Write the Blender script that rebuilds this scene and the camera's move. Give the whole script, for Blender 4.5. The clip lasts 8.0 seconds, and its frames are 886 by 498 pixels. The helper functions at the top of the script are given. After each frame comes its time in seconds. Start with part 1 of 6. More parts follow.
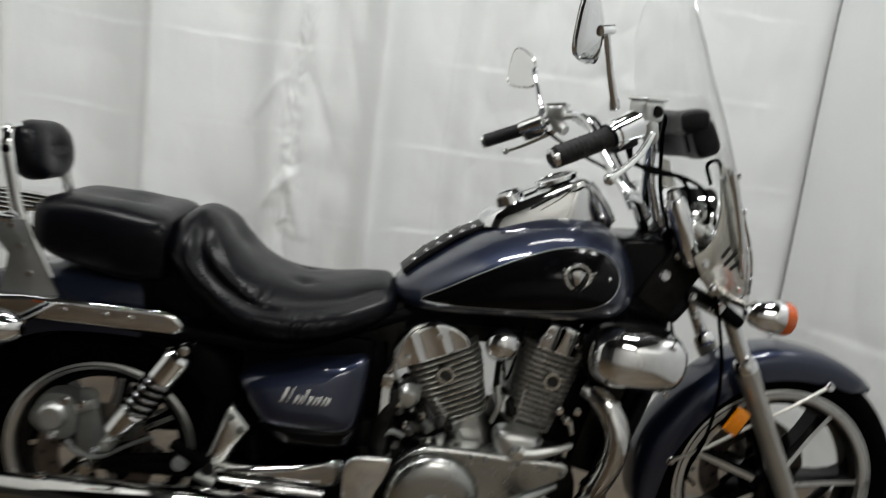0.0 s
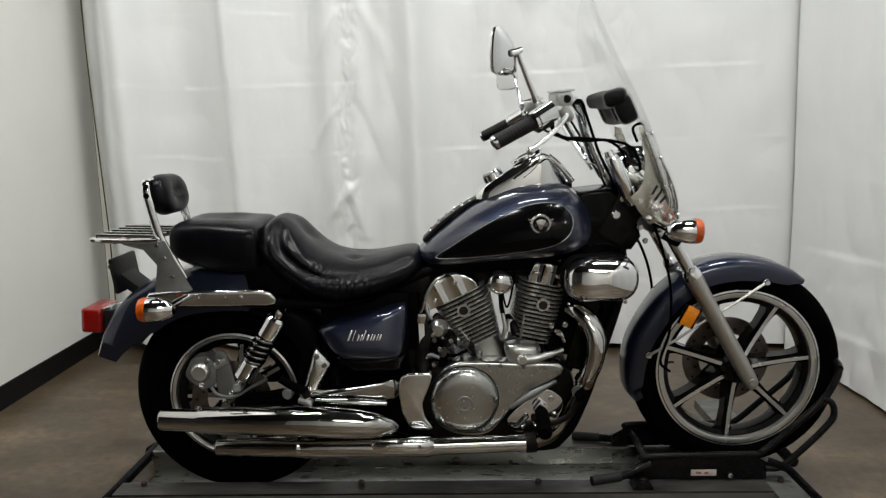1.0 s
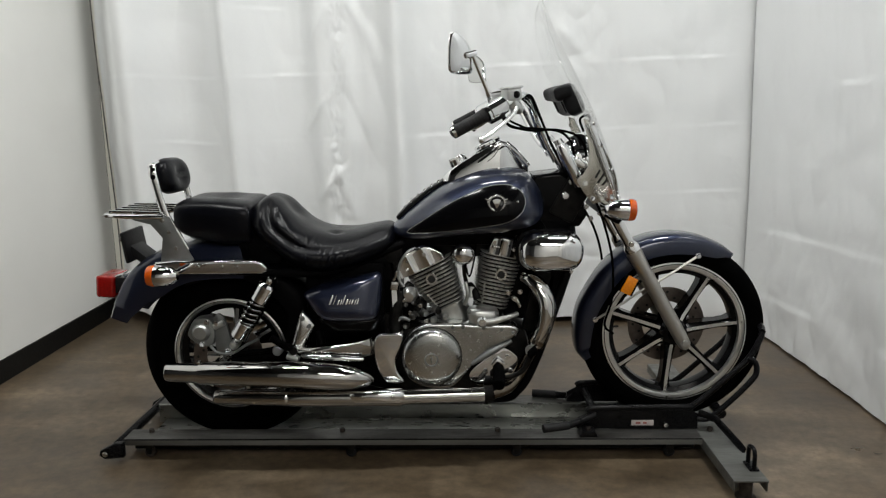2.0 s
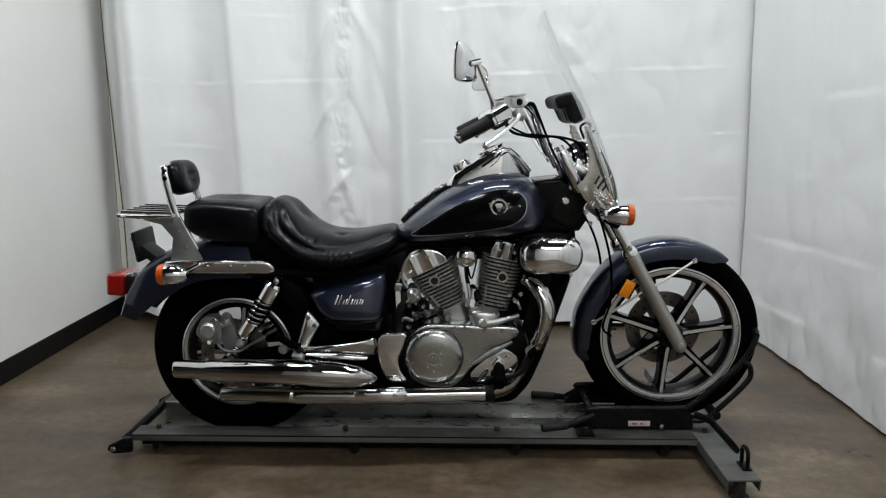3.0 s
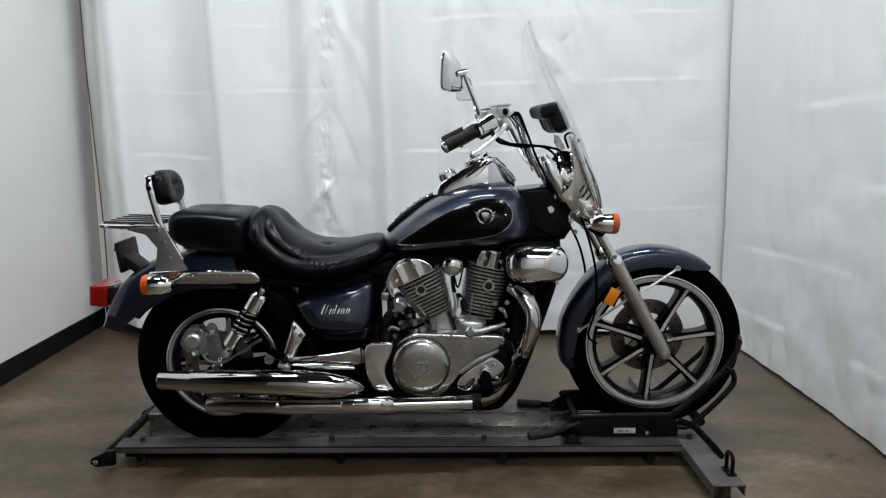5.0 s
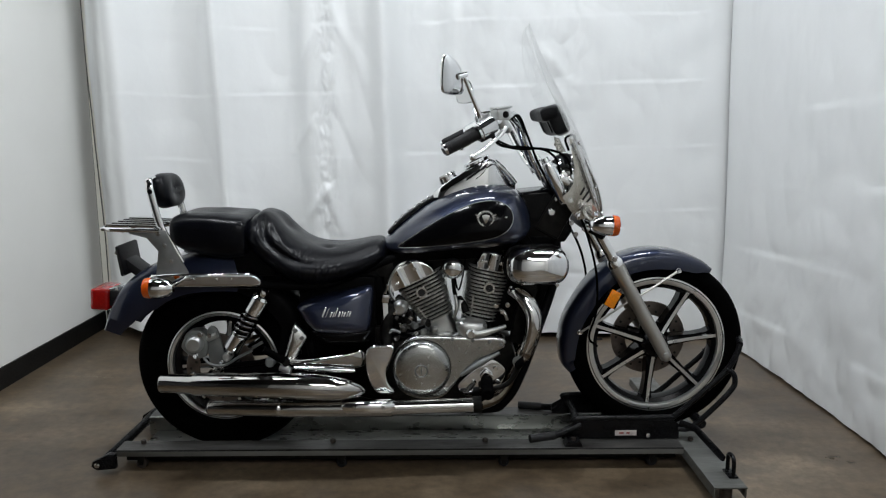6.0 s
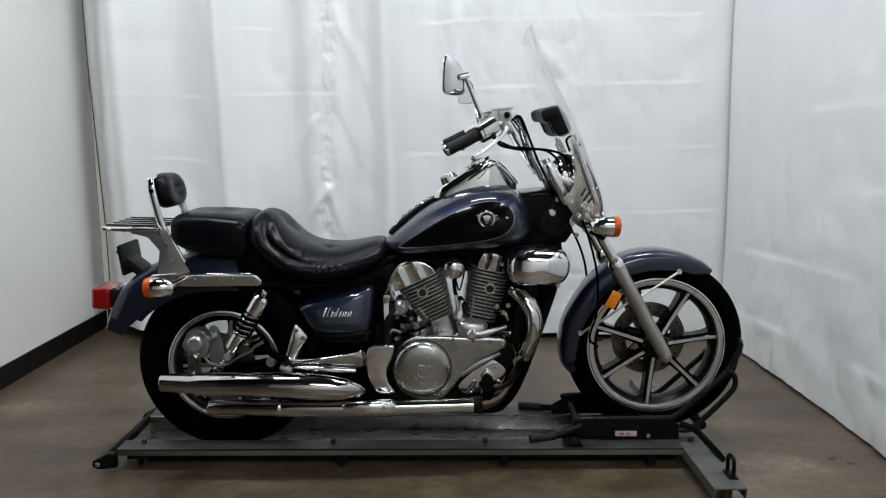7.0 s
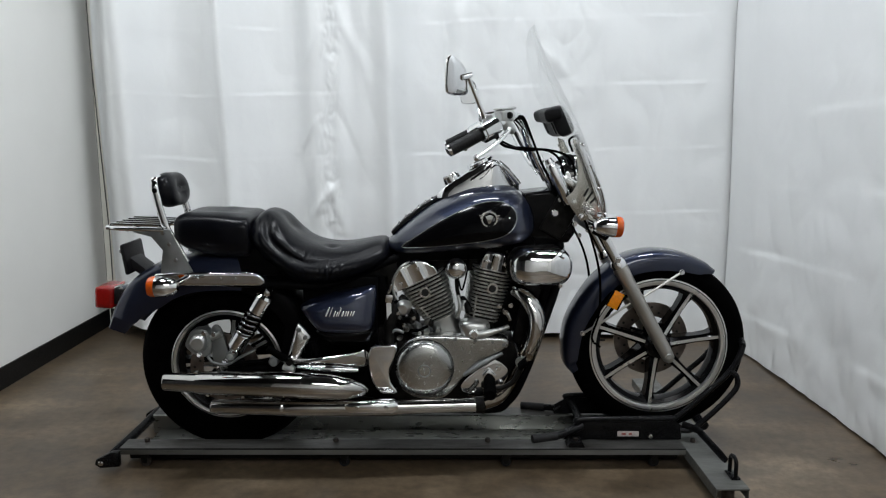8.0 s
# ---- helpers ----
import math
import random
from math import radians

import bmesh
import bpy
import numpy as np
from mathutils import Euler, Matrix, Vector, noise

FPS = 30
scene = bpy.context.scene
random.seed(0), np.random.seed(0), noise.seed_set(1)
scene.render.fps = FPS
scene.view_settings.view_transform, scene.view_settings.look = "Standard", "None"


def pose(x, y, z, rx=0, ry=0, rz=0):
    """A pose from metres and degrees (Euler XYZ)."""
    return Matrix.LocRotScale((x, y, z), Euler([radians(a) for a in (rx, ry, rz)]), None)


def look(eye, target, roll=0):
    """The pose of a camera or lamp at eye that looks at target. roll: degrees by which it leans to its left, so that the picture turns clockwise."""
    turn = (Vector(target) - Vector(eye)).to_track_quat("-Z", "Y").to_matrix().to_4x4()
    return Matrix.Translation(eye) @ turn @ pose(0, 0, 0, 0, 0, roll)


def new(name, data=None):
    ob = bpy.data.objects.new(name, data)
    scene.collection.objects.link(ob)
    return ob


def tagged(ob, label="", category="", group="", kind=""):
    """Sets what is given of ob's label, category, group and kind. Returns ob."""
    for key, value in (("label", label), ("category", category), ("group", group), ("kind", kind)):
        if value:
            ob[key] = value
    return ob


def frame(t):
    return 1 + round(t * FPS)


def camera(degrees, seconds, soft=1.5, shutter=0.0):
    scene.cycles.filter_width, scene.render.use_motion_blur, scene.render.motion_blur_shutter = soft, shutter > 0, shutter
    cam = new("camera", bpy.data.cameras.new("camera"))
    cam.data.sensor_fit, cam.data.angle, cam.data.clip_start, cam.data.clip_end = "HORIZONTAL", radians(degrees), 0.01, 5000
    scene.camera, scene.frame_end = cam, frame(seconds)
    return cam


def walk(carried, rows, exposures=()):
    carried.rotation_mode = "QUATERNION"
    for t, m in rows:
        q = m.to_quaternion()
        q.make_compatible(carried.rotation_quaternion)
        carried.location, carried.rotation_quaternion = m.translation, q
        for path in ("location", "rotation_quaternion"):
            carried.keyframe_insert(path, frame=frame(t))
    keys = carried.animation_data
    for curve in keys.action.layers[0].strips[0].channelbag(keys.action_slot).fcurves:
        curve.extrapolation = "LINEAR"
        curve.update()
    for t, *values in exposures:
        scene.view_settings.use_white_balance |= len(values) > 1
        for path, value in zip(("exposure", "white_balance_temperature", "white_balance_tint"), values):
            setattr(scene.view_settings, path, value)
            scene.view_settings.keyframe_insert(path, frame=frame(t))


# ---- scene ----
cam = camera(62.2, 8.0, soft=1.2, shutter=0.3)
PATH = [
    (0, (0.5068, -1.6405, 1.1553), (0.7317, 0.3196, 0.8300), 8.79),
    (0.1, (0.5210, -1.7045, 1.1812), (0.6500, 0.2500, 0.7722), 5.90),
    (0.2, (0.5296, -1.7715, 1.1852), (0.5860, 0.1759, 0.7346), 3.55),
    (0.3, (0.5387, -1.8377, 1.1809), (0.5627, 0.1094, 0.7232), 1.75),
    (0.4, (0.5737, -1.9088, 1.1526), (0.5663, 0.0590, 0.7966), 1.54),
    (0.5, (0.6178, -1.9809, 1.1703), (0.5880, -0.0210, 0.7742), 1.33),
    (0.7, (0.6894, -2.1089, 1.1804), (0.6567, -0.1499, 0.7782), 0.40),
    (1, (0.7099, -2.2614, 1.1822), (0.6733, -0.2905, 0.8444), -0.90),
    (1.2, (0.7116, -2.3566, 1.1944), (0.7227, -0.3824, 0.8741), -0.30),
    (1.5, (0.6904, -2.4652, 1.1837), (0.7488, -0.4998, 0.8183), 0.81),
    (1.7, (0.7220, -2.5220, 1.1970), (0.7582, -0.5513, 0.8478), -0.97),
    (2, (0.8205, -2.5640, 1.2060), (0.7793, -0.6017, 0.8252), -0.65),
    (2.2, (0.8930, -2.5850, 1.2255), (0.8080, -0.6240, 0.8405), -0.10),
    (3.3, (0.7890, -2.6360, 1.1960), (0.7940, -0.6660, 0.8443), -0.04),
    (3.5, (0.7887, -2.6365, 1.1962), (0.8186, -0.6665, 0.8474), -0.06),
    (4, (0.7881, -2.6378, 1.1966), (0.8143, -0.6678, 0.8542), 0.11),
    (4.5, (0.7875, -2.6391, 1.1970), (0.8051, -0.6671, 0.8573), 0.09),
    (5.8, (0.7858, -2.6424, 1.1981), (0.8012, -0.6724, 0.8754), -0.11),
    (6, (0.7856, -2.6429, 1.1983), (0.8001, -0.6699, 0.8725), -0.13),
    (6.5, (0.7849, -2.6442, 1.1987), (0.7987, -0.6702, 0.8693), -0.09),
    (7, (0.7843, -2.6454, 1.1991), (0.7974, -0.6724, 0.8739), 0.03),
    (7.5, (0.7836, -2.6467, 1.1996), (0.7920, -0.6747, 0.8739), -0.00),
    (8, (0.7830, -2.6480, 1.2000), (0.7900, -0.6730, 0.8739), 0.12),
]
EXPOSURES = [(0.0, 0.06, 6950, 10), (0.6, 0.16, 7100, 10), (1.6, 0.17, 7050, 10), (2.2, 0.17, 6900, 10), (3.4, 0.18, 6550, 10), (8.0, 0.19, 6480, 10)]
walk(cam, [(t, look(eye, target, roll)) for t, eye, target, roll in PATH], EXPOSURES)

# ---- world and lamps ----
world = bpy.data.worlds.new("world")
world.use_nodes = True
world.node_tree.nodes["Background"].inputs["Color"].default_value = (0.75, 0.82, 0.9, 1)
world.node_tree.nodes["Background"].inputs["Strength"].default_value = 0.02
scene.world = world

ROOM_H = 3.7
# ceiling lamps: x, y, length along x, width along y, watts
LAMPS = [
    (1.35, -4.55, 2.3, 1.9, 31),
    # three unseen strips, added to brighten the curtains, floor and bike
    (-0.45, -0.50, 0.7, 0.2, 38.5),
    (1.75, -0.50, 0.7, 0.2, 43),
    (0.70, 0.50, 1.2, 0.14, 11),
]
for lx, ly, ll, lw, watts in LAMPS:
    lamp = bpy.data.lights.new("ceiling_lamp", "AREA")
    lamp.shape, lamp.size, lamp.size_y, lamp.energy = "ELLIPSE" if lw > 0.5 else "RECTANGLE", ll, lw, watts
    lamp.color = (0.905, 0.955, 1.0)
    new("ceiling_lamp", lamp).matrix_world = pose(lx, ly, ROOM_H - 0.09)

# ---- materials ----
def nodes_of(name):
    m = bpy.data.materials.new(name)
    m.use_nodes = True
    t = m.node_tree
    return m, t, t.nodes["Principled BSDF"]


def link_noise(t, scale, detail=4.0, rough=0.55, stretch=None):
    co = t.nodes.new("ShaderNodeTexCoord")
    mp = t.nodes.new("ShaderNodeMapping")
    if stretch:
        mp.inputs["Scale"].default_value = stretch
    nz = t.nodes.new("ShaderNodeTexNoise")
    nz.inputs["Scale"].default_value = scale
    nz.inputs["Detail"].default_value = detail
    nz.inputs["Roughness"].default_value = rough
    t.links.new(co.outputs["Object"], mp.inputs["Vector"])
    t.links.new(mp.outputs["Vector"], nz.inputs["Vector"])
    return nz


def ramp(t, src, stops):
    r = t.nodes.new("ShaderNodeValToRGB")
    els = r.color_ramp.elements
    while len(els) < len(stops):
        els.new(0.5)
    for e, (p, c) in zip(els, stops):
        e.position, e.color = p, (*c, 1)
    t.links.new(src, r.inputs["Fac"])
    return r


def vary(t, src, lo, hi, a=0.3, b=0.7):
    r = t.nodes.new("ShaderNodeMapRange")
    for k, v in (("From Min", a), ("From Max", b), ("To Min", lo), ("To Max", hi)):
        r.inputs[k].default_value = v
    t.links.new(src, r.inputs["Value"])
    return r.outputs["Result"]


def bump(t, bsdf, src, strength, distance, prev=None):
    b = t.nodes.new("ShaderNodeBump")
    b.inputs["Strength"].default_value, b.inputs["Distance"].default_value = strength, distance
    t.links.new(src, b.inputs["Height"])
    if prev:
        t.links.new(prev.outputs["Normal"], b.inputs["Normal"])
    t.links.new(b.outputs["Normal"], bsdf.inputs["Normal"])
    return b


def surface(name, dark, light, rough=(0.4, 0.55), metal=0.0, scale=14.0, fine=140.0, relief=0.0, fine_relief=0.0, coat=0.0, stretch=None, specular=0.5):
    """A material whose colour runs between two tones by a coarse noise, with gloss and relief of its own."""
    m, t, p = nodes_of(name)
    big = link_noise(t, scale, stretch=stretch)
    small = link_noise(t, fine, 6.0, 0.6, stretch)
    c = ramp(t, big.outputs["Fac"], [(0.3, dark), (0.7, light)])
    t.links.new(c.outputs["Color"], p.inputs["Base Color"])
    t.links.new(vary(t, small.outputs["Fac"], *rough), p.inputs["Roughness"])
    p.inputs["Metallic"].default_value = metal
    p.inputs["Specular IOR Level"].default_value = specular
    p.inputs["Coat Weight"].default_value = coat
    p.inputs["Coat Roughness"].default_value = 0.04
    prev = None
    if relief:
        prev = bump(t, p, big.outputs["Fac"], 0.6, relief)
    if fine_relief:
        bump(t, p, small.outputs["Fac"], 0.5, fine_relief, prev)
    return m


PAINT_BLUE = surface("blue_metallic_paint", (0.0108, 0.0150, 0.0325), (0.0172, 0.0232, 0.049), (0.32, 0.42), 0.6, 500, 900, coat=1.0, specular=0.2)
PAINT_BLACK = surface("black_gloss_paint", (0.0015, 0.0015, 0.002), (0.003, 0.003, 0.0035), (0.1, 0.16), 0.0, 8, 200, specular=0.12)
CHROME = surface("chrome", (0.74, 0.75, 0.76), (0.82, 0.83, 0.84), (0.02, 0.05), 1.0, 3, 30)
CHROME_WORN = surface("worn_chrome", (0.56, 0.56, 0.55), (0.72, 0.72, 0.71), (0.06, 0.14), 1.0, 12, 60)
PIPE_CHROME = surface("exhaust_chrome", (0.42, 0.415, 0.40), (0.57, 0.565, 0.555), (0.02, 0.06), 1.0, 5, 60, 0.0004)
ALLOY = surface("cast_alloy", (0.46, 0.47, 0.46), (0.60, 0.61, 0.60), (0.28, 0.4), 0.9, 14, 160, 0.0, 0.0003)
ALLOY_POLISHED = surface("polished_alloy", (0.66, 0.67, 0.66), (0.76, 0.77, 0.76), (0.2, 0.26), 1.0, 2, 14)
CASE_POLISHED = surface("polished_case_alloy", (0.42, 0.43, 0.42), (0.52, 0.53, 0.52), (0.2, 0.29), 1.0, 9, 60)
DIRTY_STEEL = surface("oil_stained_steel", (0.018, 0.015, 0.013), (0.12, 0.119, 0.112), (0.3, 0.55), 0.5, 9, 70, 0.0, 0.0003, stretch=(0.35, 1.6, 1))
PLATE_STEEL = surface("brushed_plate_steel", (0.5, 0.49, 0.45), (0.6, 0.59, 0.55), (0.2, 0.28), 1.0, 5, 60)
PIPE_BROWN = surface("heat_browned_pipe", (0.10, 0.075, 0.055), (0.30, 0.26, 0.22), (0.12, 0.25), 1.0, 14, 80)
CORD_GREY = surface("grey_cord", (0.05, 0.045, 0.04), (0.09, 0.08, 0.07), (0.6, 0.7), 0.0, 30, 100)
FORK_GREY = surface("grey_fork_lacquer", (0.40, 0.39, 0.36), (0.49, 0.48, 0.45), (0.28, 0.36), 0.8, 5, 60)
ALLOY_SATIN = surface("satin_alloy_plate", (0.52, 0.51, 0.48), (0.6, 0.59, 0.56), (0.34, 0.42), 0.8, 5, 60)
ALLOY_FIN = surface("fin_alloy", (0.58, 0.58, 0.56), (0.80, 0.80, 0.78), (0.24, 0.34), 0.9, 14, 160)
# near-black tone that puts the shade between the fins into the colour
FIN_GAP = surface("fin_gap_shade", (0.012, 0.012, 0.011), (0.035, 0.033, 0.03), (0.5, 0.65), 0.5, 30, 160)
GRIMY_ALLOY = surface("grimy_alloy", (0.035, 0.033, 0.030), (0.16, 0.16, 0.155), (0.3, 0.5), 0.8, 40, 160, 0.0, 0.0004)
SPRING_STEEL = surface("black_chrome_spring", (0.16, 0.16, 0.165), (0.26, 0.26, 0.265), (0.05, 0.10), 1.0, 10, 60)
ALLOY_DULL = surface("dull_alloy", (0.20, 0.21, 0.21), (0.29, 0.30, 0.30), (0.4, 0.52), 0.8, 14, 160, 0.0, 0.0003)
# near-black engine metal, also used as painted shade inside the dolly rails
CASE_DARK = surface("dark_metal_and_shade", (0.002, 0.002, 0.002), (0.012, 0.011, 0.010), (0.4, 0.6), 0.3, 40, 260, specular=0.15)
FRAME_BLACK = surface("black_frame_paint", (0.0012, 0.0012, 0.0015), (0.0025, 0.0025, 0.003), (0.3, 0.5), 0.0, 30, 200, specular=0.04)
BLACK_PLASTIC = surface("black_plastic", (0.004, 0.004, 0.005), (0.008, 0.008, 0.009), (0.4, 0.55), 0.0, 20, 220, specular=0.25)
RUBBER = surface("tyre_rubber", (0.0008, 0.0008, 0.0009), (0.0018, 0.0018, 0.0018), (0.6, 0.8), 0.0, 18, 240, 0.0, 0.0004, specular=0.01)
GRIP_RUBBER = surface("grip_rubber", (0.006, 0.006, 0.007), (0.012, 0.012, 0.013), (0.45, 0.6), 0.0, 60, 400, 0.0, 0.0006, specular=0.3)
LEATHER = surface("black_leather", (0.0010, 0.0012, 0.0024), (0.0020, 0.0023, 0.0042), (0.25, 0.36), 0.0, 30, 300, 0.0012, 0.0005, specular=0.16)
POUCH = surface("black_vinyl", (0.004, 0.004, 0.005), (0.009, 0.009, 0.01), (0.36, 0.5), 0.0, 20, 300, 0.0015, 0.0005, specular=0.12)
DISC_STEEL = surface("brake_disc_steel", (0.10, 0.085, 0.075), (0.20, 0.17, 0.15), (0.34, 0.48), 0.9, 25, 200)
STEEL = surface("scratched_dolly_steel", (0.065, 0.064, 0.058), (0.205, 0.212, 0.20), (0.3, 0.6), 0.5, 6, 90, 0.0, 0.0003, stretch=(0.3, 1.6, 1))
DECK_STEEL = surface("worn_deck_steel", (0.19, 0.195, 0.186), (0.43, 0.44, 0.42), (0.22, 0.40), 0.9, 4, 30, 0.0, 0.0002, stretch=(0.5, 2.0, 1))
RIM_ALLOY = surface("machined_rim_alloy", (0.70, 0.71, 0.70), (0.78, 0.79, 0.78), (0.27, 0.30), 0.9, 4, 20)
RUST = surface("rusty_bolt_steel", (0.02, 0.016, 0.014), (0.06, 0.048, 0.04), (0.5, 0.7), 0.5, 60, 300)
CHOCK_BLACK = surface("black_powder_coat", (0.003, 0.003, 0.0035), (0.007, 0.007, 0.008), (0.2, 0.36), 0.0, 30, 300, 0.0, 0.0003, specular=0.14)
CEILING_PAINT = surface("dark_ceiling_paint", (0.016, 0.016, 0.017), (0.028, 0.028, 0.029), (0.6, 0.8), 0.0, 3, 60)
PLASTER = surface("white_wall_paint", (0.79, 0.79, 0.765), (0.83, 0.83, 0.805), (0.5, 0.65), 0.0, 1.6, 90, 0.0, 0.0006)
# dark tone of the added walls that keep fill and reflections low
DARK_WALL = surface("unseen_dark_wall_paint", (0.10, 0.10, 0.10), (0.14, 0.14, 0.14), (0.6, 0.75), 0.0, 1.6, 90)
HALL_PLASTER = surface("white_hall_paint", (0.66, 0.66, 0.64), (0.72, 0.72, 0.70), (0.5, 0.65), 0.0, 1.6, 90)
BACK_PLASTER = surface("cream_wall_paint", (0.80, 0.785, 0.71), (0.84, 0.825, 0.75), (0.5, 0.65), 0.0, 1.6, 90)
SKIRTING = surface("black_vinyl_skirting", (0.004, 0.004, 0.004), (0.008, 0.008, 0.008), (0.35, 0.5), 0.0, 9, 120, specular=0.2)
LABEL_FADED = surface("faded_white_label", (0.50, 0.44, 0.42), (0.66, 0.61, 0.59), (0.5, 0.6), 0.0, 60, 200)
PAPER = surface("white_label_paper", (0.6, 0.6, 0.58), (0.75, 0.75, 0.73), (0.5, 0.6), 0.0, 30, 200)
LABEL_RED = surface("faded_red_print", (0.3, 0.08, 0.07), (0.42, 0.13, 0.11), (0.5, 0.6), 0.0, 60, 200)
SCUFF = surface("pale_floor_scuff", (0.16, 0.14, 0.115), (0.24, 0.215, 0.18), (0.5, 0.6), 0.0, 60, 200)
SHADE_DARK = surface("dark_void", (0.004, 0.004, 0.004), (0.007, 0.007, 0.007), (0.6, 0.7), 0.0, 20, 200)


def lens_material(name, colour, rough=0.12):
    m, t, p = nodes_of(name)
    nz = link_noise(t, 120, 2)
    t.links.new(ramp(t, nz.outputs["Fac"], [(0.3, [c * 0.8 for c in colour]), (0.7, colour)]).outputs["Color"], p.inputs["Base Color"])
    p.inputs["Roughness"].default_value = rough
    p.inputs["Subsurface Weight"].default_value = 0.3
    p.inputs["Subsurface Radius"].default_value = (0.02, 0.006, 0.003)
    p.inputs["Coat Weight"].default_value = 0.35
    return m


ORANGE = lens_material("orange_lens", (0.62, 0.10, 0.008))
AMBER = lens_material("amber_reflector", (0.85, 0.27, 0.005))
RED = lens_material("red_lens", (0.33, 0.006, 0.005))


def clear_sheet():
    """Thin clear plastic: what is behind shows straight through, under a gloss that grows toward the edge."""
    m, t, p = nodes_of("clear_acrylic")
    t.nodes.remove(p)
    clear, gloss, mix, facing, power = (t.nodes.new(k) for k in ("ShaderNodeBsdfTransparent", "ShaderNodeBsdfGlossy", "ShaderNodeMixShader", "ShaderNodeLayerWeight", "ShaderNodeMath"))
    clear.inputs["Color"].default_value = (0.99, 0.992, 0.991, 1)
    gloss.inputs["Color"].default_value = (0.9, 0.9, 0.9, 1)
    nz = link_noise(t, 5, 3)
    t.links.new(vary(t, nz.outputs["Fac"], 0.03, 0.08), gloss.inputs["Roughness"])
    power.operation = "POWER"
    power.inputs[1].default_value = 4.2
    t.links.new(facing.outputs["Facing"], power.inputs[0])
    t.links.new(vary(t, power.outputs["Value"], 0.025, 0.85, 0.0, 1.0), mix.inputs["Fac"])
    t.links.new(clear.outputs["BSDF"], mix.inputs[1])
    t.links.new(gloss.outputs["BSDF"], mix.inputs[2])
    t.links.new(mix.outputs["Shader"], t.nodes["Material Output"].inputs["Surface"])
    return m


ACRYLIC = clear_sheet()
ACRYLIC_RIM = surface("acrylic_near_edge", (0.44, 0.47, 0.46), (0.56, 0.59, 0.58), (0.1, 0.2), 0.0, 6, 40)
ACRYLIC_EDGE = surface("acrylic_cut_edge", (0.80, 0.83, 0.82), (0.88, 0.90, 0.89), (0.1, 0.2), 0.0, 6, 40)


def mirror_glass():
    m, t, p = nodes_of("mirror_glass")
    p.inputs["Base Color"].default_value = (0.85, 0.86, 0.87, 1)
    p.inputs["Metallic"].default_value = 1.0
    p.inputs["Roughness"].default_value = 0.015
    return m


MIRROR = mirror_glass()


def ridged(t, scale, stretch=None, detail=3.0):
    """Sharp branching lines, as creases run through folded sheet."""
    nz = link_noise(t, scale, detail, 0.5, stretch)
    nz.noise_type = "RIDGED_MULTIFRACTAL"
    nz.inputs["Lacunarity"].default_value = 2.1
    nz.inputs["Offset"].default_value = 0.9
    nz.inputs["Gain"].default_value = 1.6
    nz.normalize = False
    return nz


def curtain_cloth(name, tint):
    m, t, p = nodes_of(name)
    big = link_noise(t, 1.3, 3)
    c = ramp(t, big.outputs["Fac"], [(0.3, [v * 0.95 for v in tint]), (0.7, tint)])
    t.links.new(c.outputs["Color"], p.inputs["Base Color"])
    p.inputs["Roughness"].default_value = 0.26
    p.inputs["Specular IOR Level"].default_value = 0.55
    crease = ridged(t, 2.3, (1, 1, 0.7))
    puckers = ridged(t, 7.5, (1, 1, 0.8), 2.0)
    where = link_noise(t, 1.7, 2)
    soft = link_noise(t, 16, 3)
    local = t.nodes.new("ShaderNodeMath")
    local.operation = "MULTIPLY"
    t.links.new(puckers.outputs["Fac"], local.inputs[0])
    t.links.new(vary(t, where.outputs["Fac"], 0.0, 1.0, 0.45, 0.7), local.inputs[1])
    prev = bump(t, p, crease.outputs["Fac"], 0.5, 0.0031)
    prev = bump(t, p, local.outputs["Value"], 0.5, 0.0022, prev)
    bump(t, p, soft.outputs["Fac"], 0.2, 0.004, prev)
    return m


CURTAIN = curtain_cloth("white_vinyl_curtain", (0.81, 0.825, 0.83))


def concrete():
    m, t, p = nodes_of("sealed_brown_concrete")
    big = link_noise(t, 0.8, 6, 0.62)
    mid = link_noise(t, 3.0, 7, 0.66, (0.7, 1.35, 1))
    smear = link_noise(t, 1.7, 5, 0.6, (0.35, 1.8, 1))
    fine = link_noise(t, 26, 7, 0.7)
    c1 = ramp(t, big.outputs["Fac"], [(0.30, (0.060, 0.043, 0.027)), (0.5, (0.100, 0.074, 0.048)), (0.70, (0.162, 0.127, 0.089))])
    c2 = ramp(t, mid.outputs["Fac"], [(0.32, (0.42, 0.39, 0.35)), (0.5, (0.88, 0.86, 0.83)), (0.66, (1.45, 1.44, 1.42))])
    c3 = ramp(t, fine.outputs["Fac"], [(0.34, (0.60, 0.59, 0.57)), (0.62, (1.13, 1.13, 1.13))])
    c4 = ramp(t, smear.outputs["Fac"], [(0.34, (0.72, 0.70, 0.67)), (0.64, (1.14, 1.14, 1.13))])
    last = c1.outputs["Color"]
    for c in (c2, c3, c4):
        k = t.nodes.new("ShaderNodeMix")
        k.data_type, k.blend_type = "RGBA", "MULTIPLY"
        k.inputs["Factor"].default_value = 0.9
        t.links.new(last, k.inputs["A"])
        t.links.new(c.outputs["Color"], k.inputs["B"])
        last = k.outputs["Result"]
    t.links.new(last, p.inputs["Base Color"])
    t.links.new(vary(t, mid.outputs["Fac"], 0.26, 0.44), p.inputs["Roughness"])
    bump(t, p, fine.outputs["Fac"], 0.15, 0.0008)
    return m


CONCRETE = concrete()


def glow(name, colour, strength):
    m, t, p = nodes_of(name)
    p.inputs["Base Color"].default_value = (0.8, 0.8, 0.8, 1)
    p.inputs["Emission Color"].default_value = (*colour, 1)
    p.inputs["Emission Strength"].default_value = strength
    return m


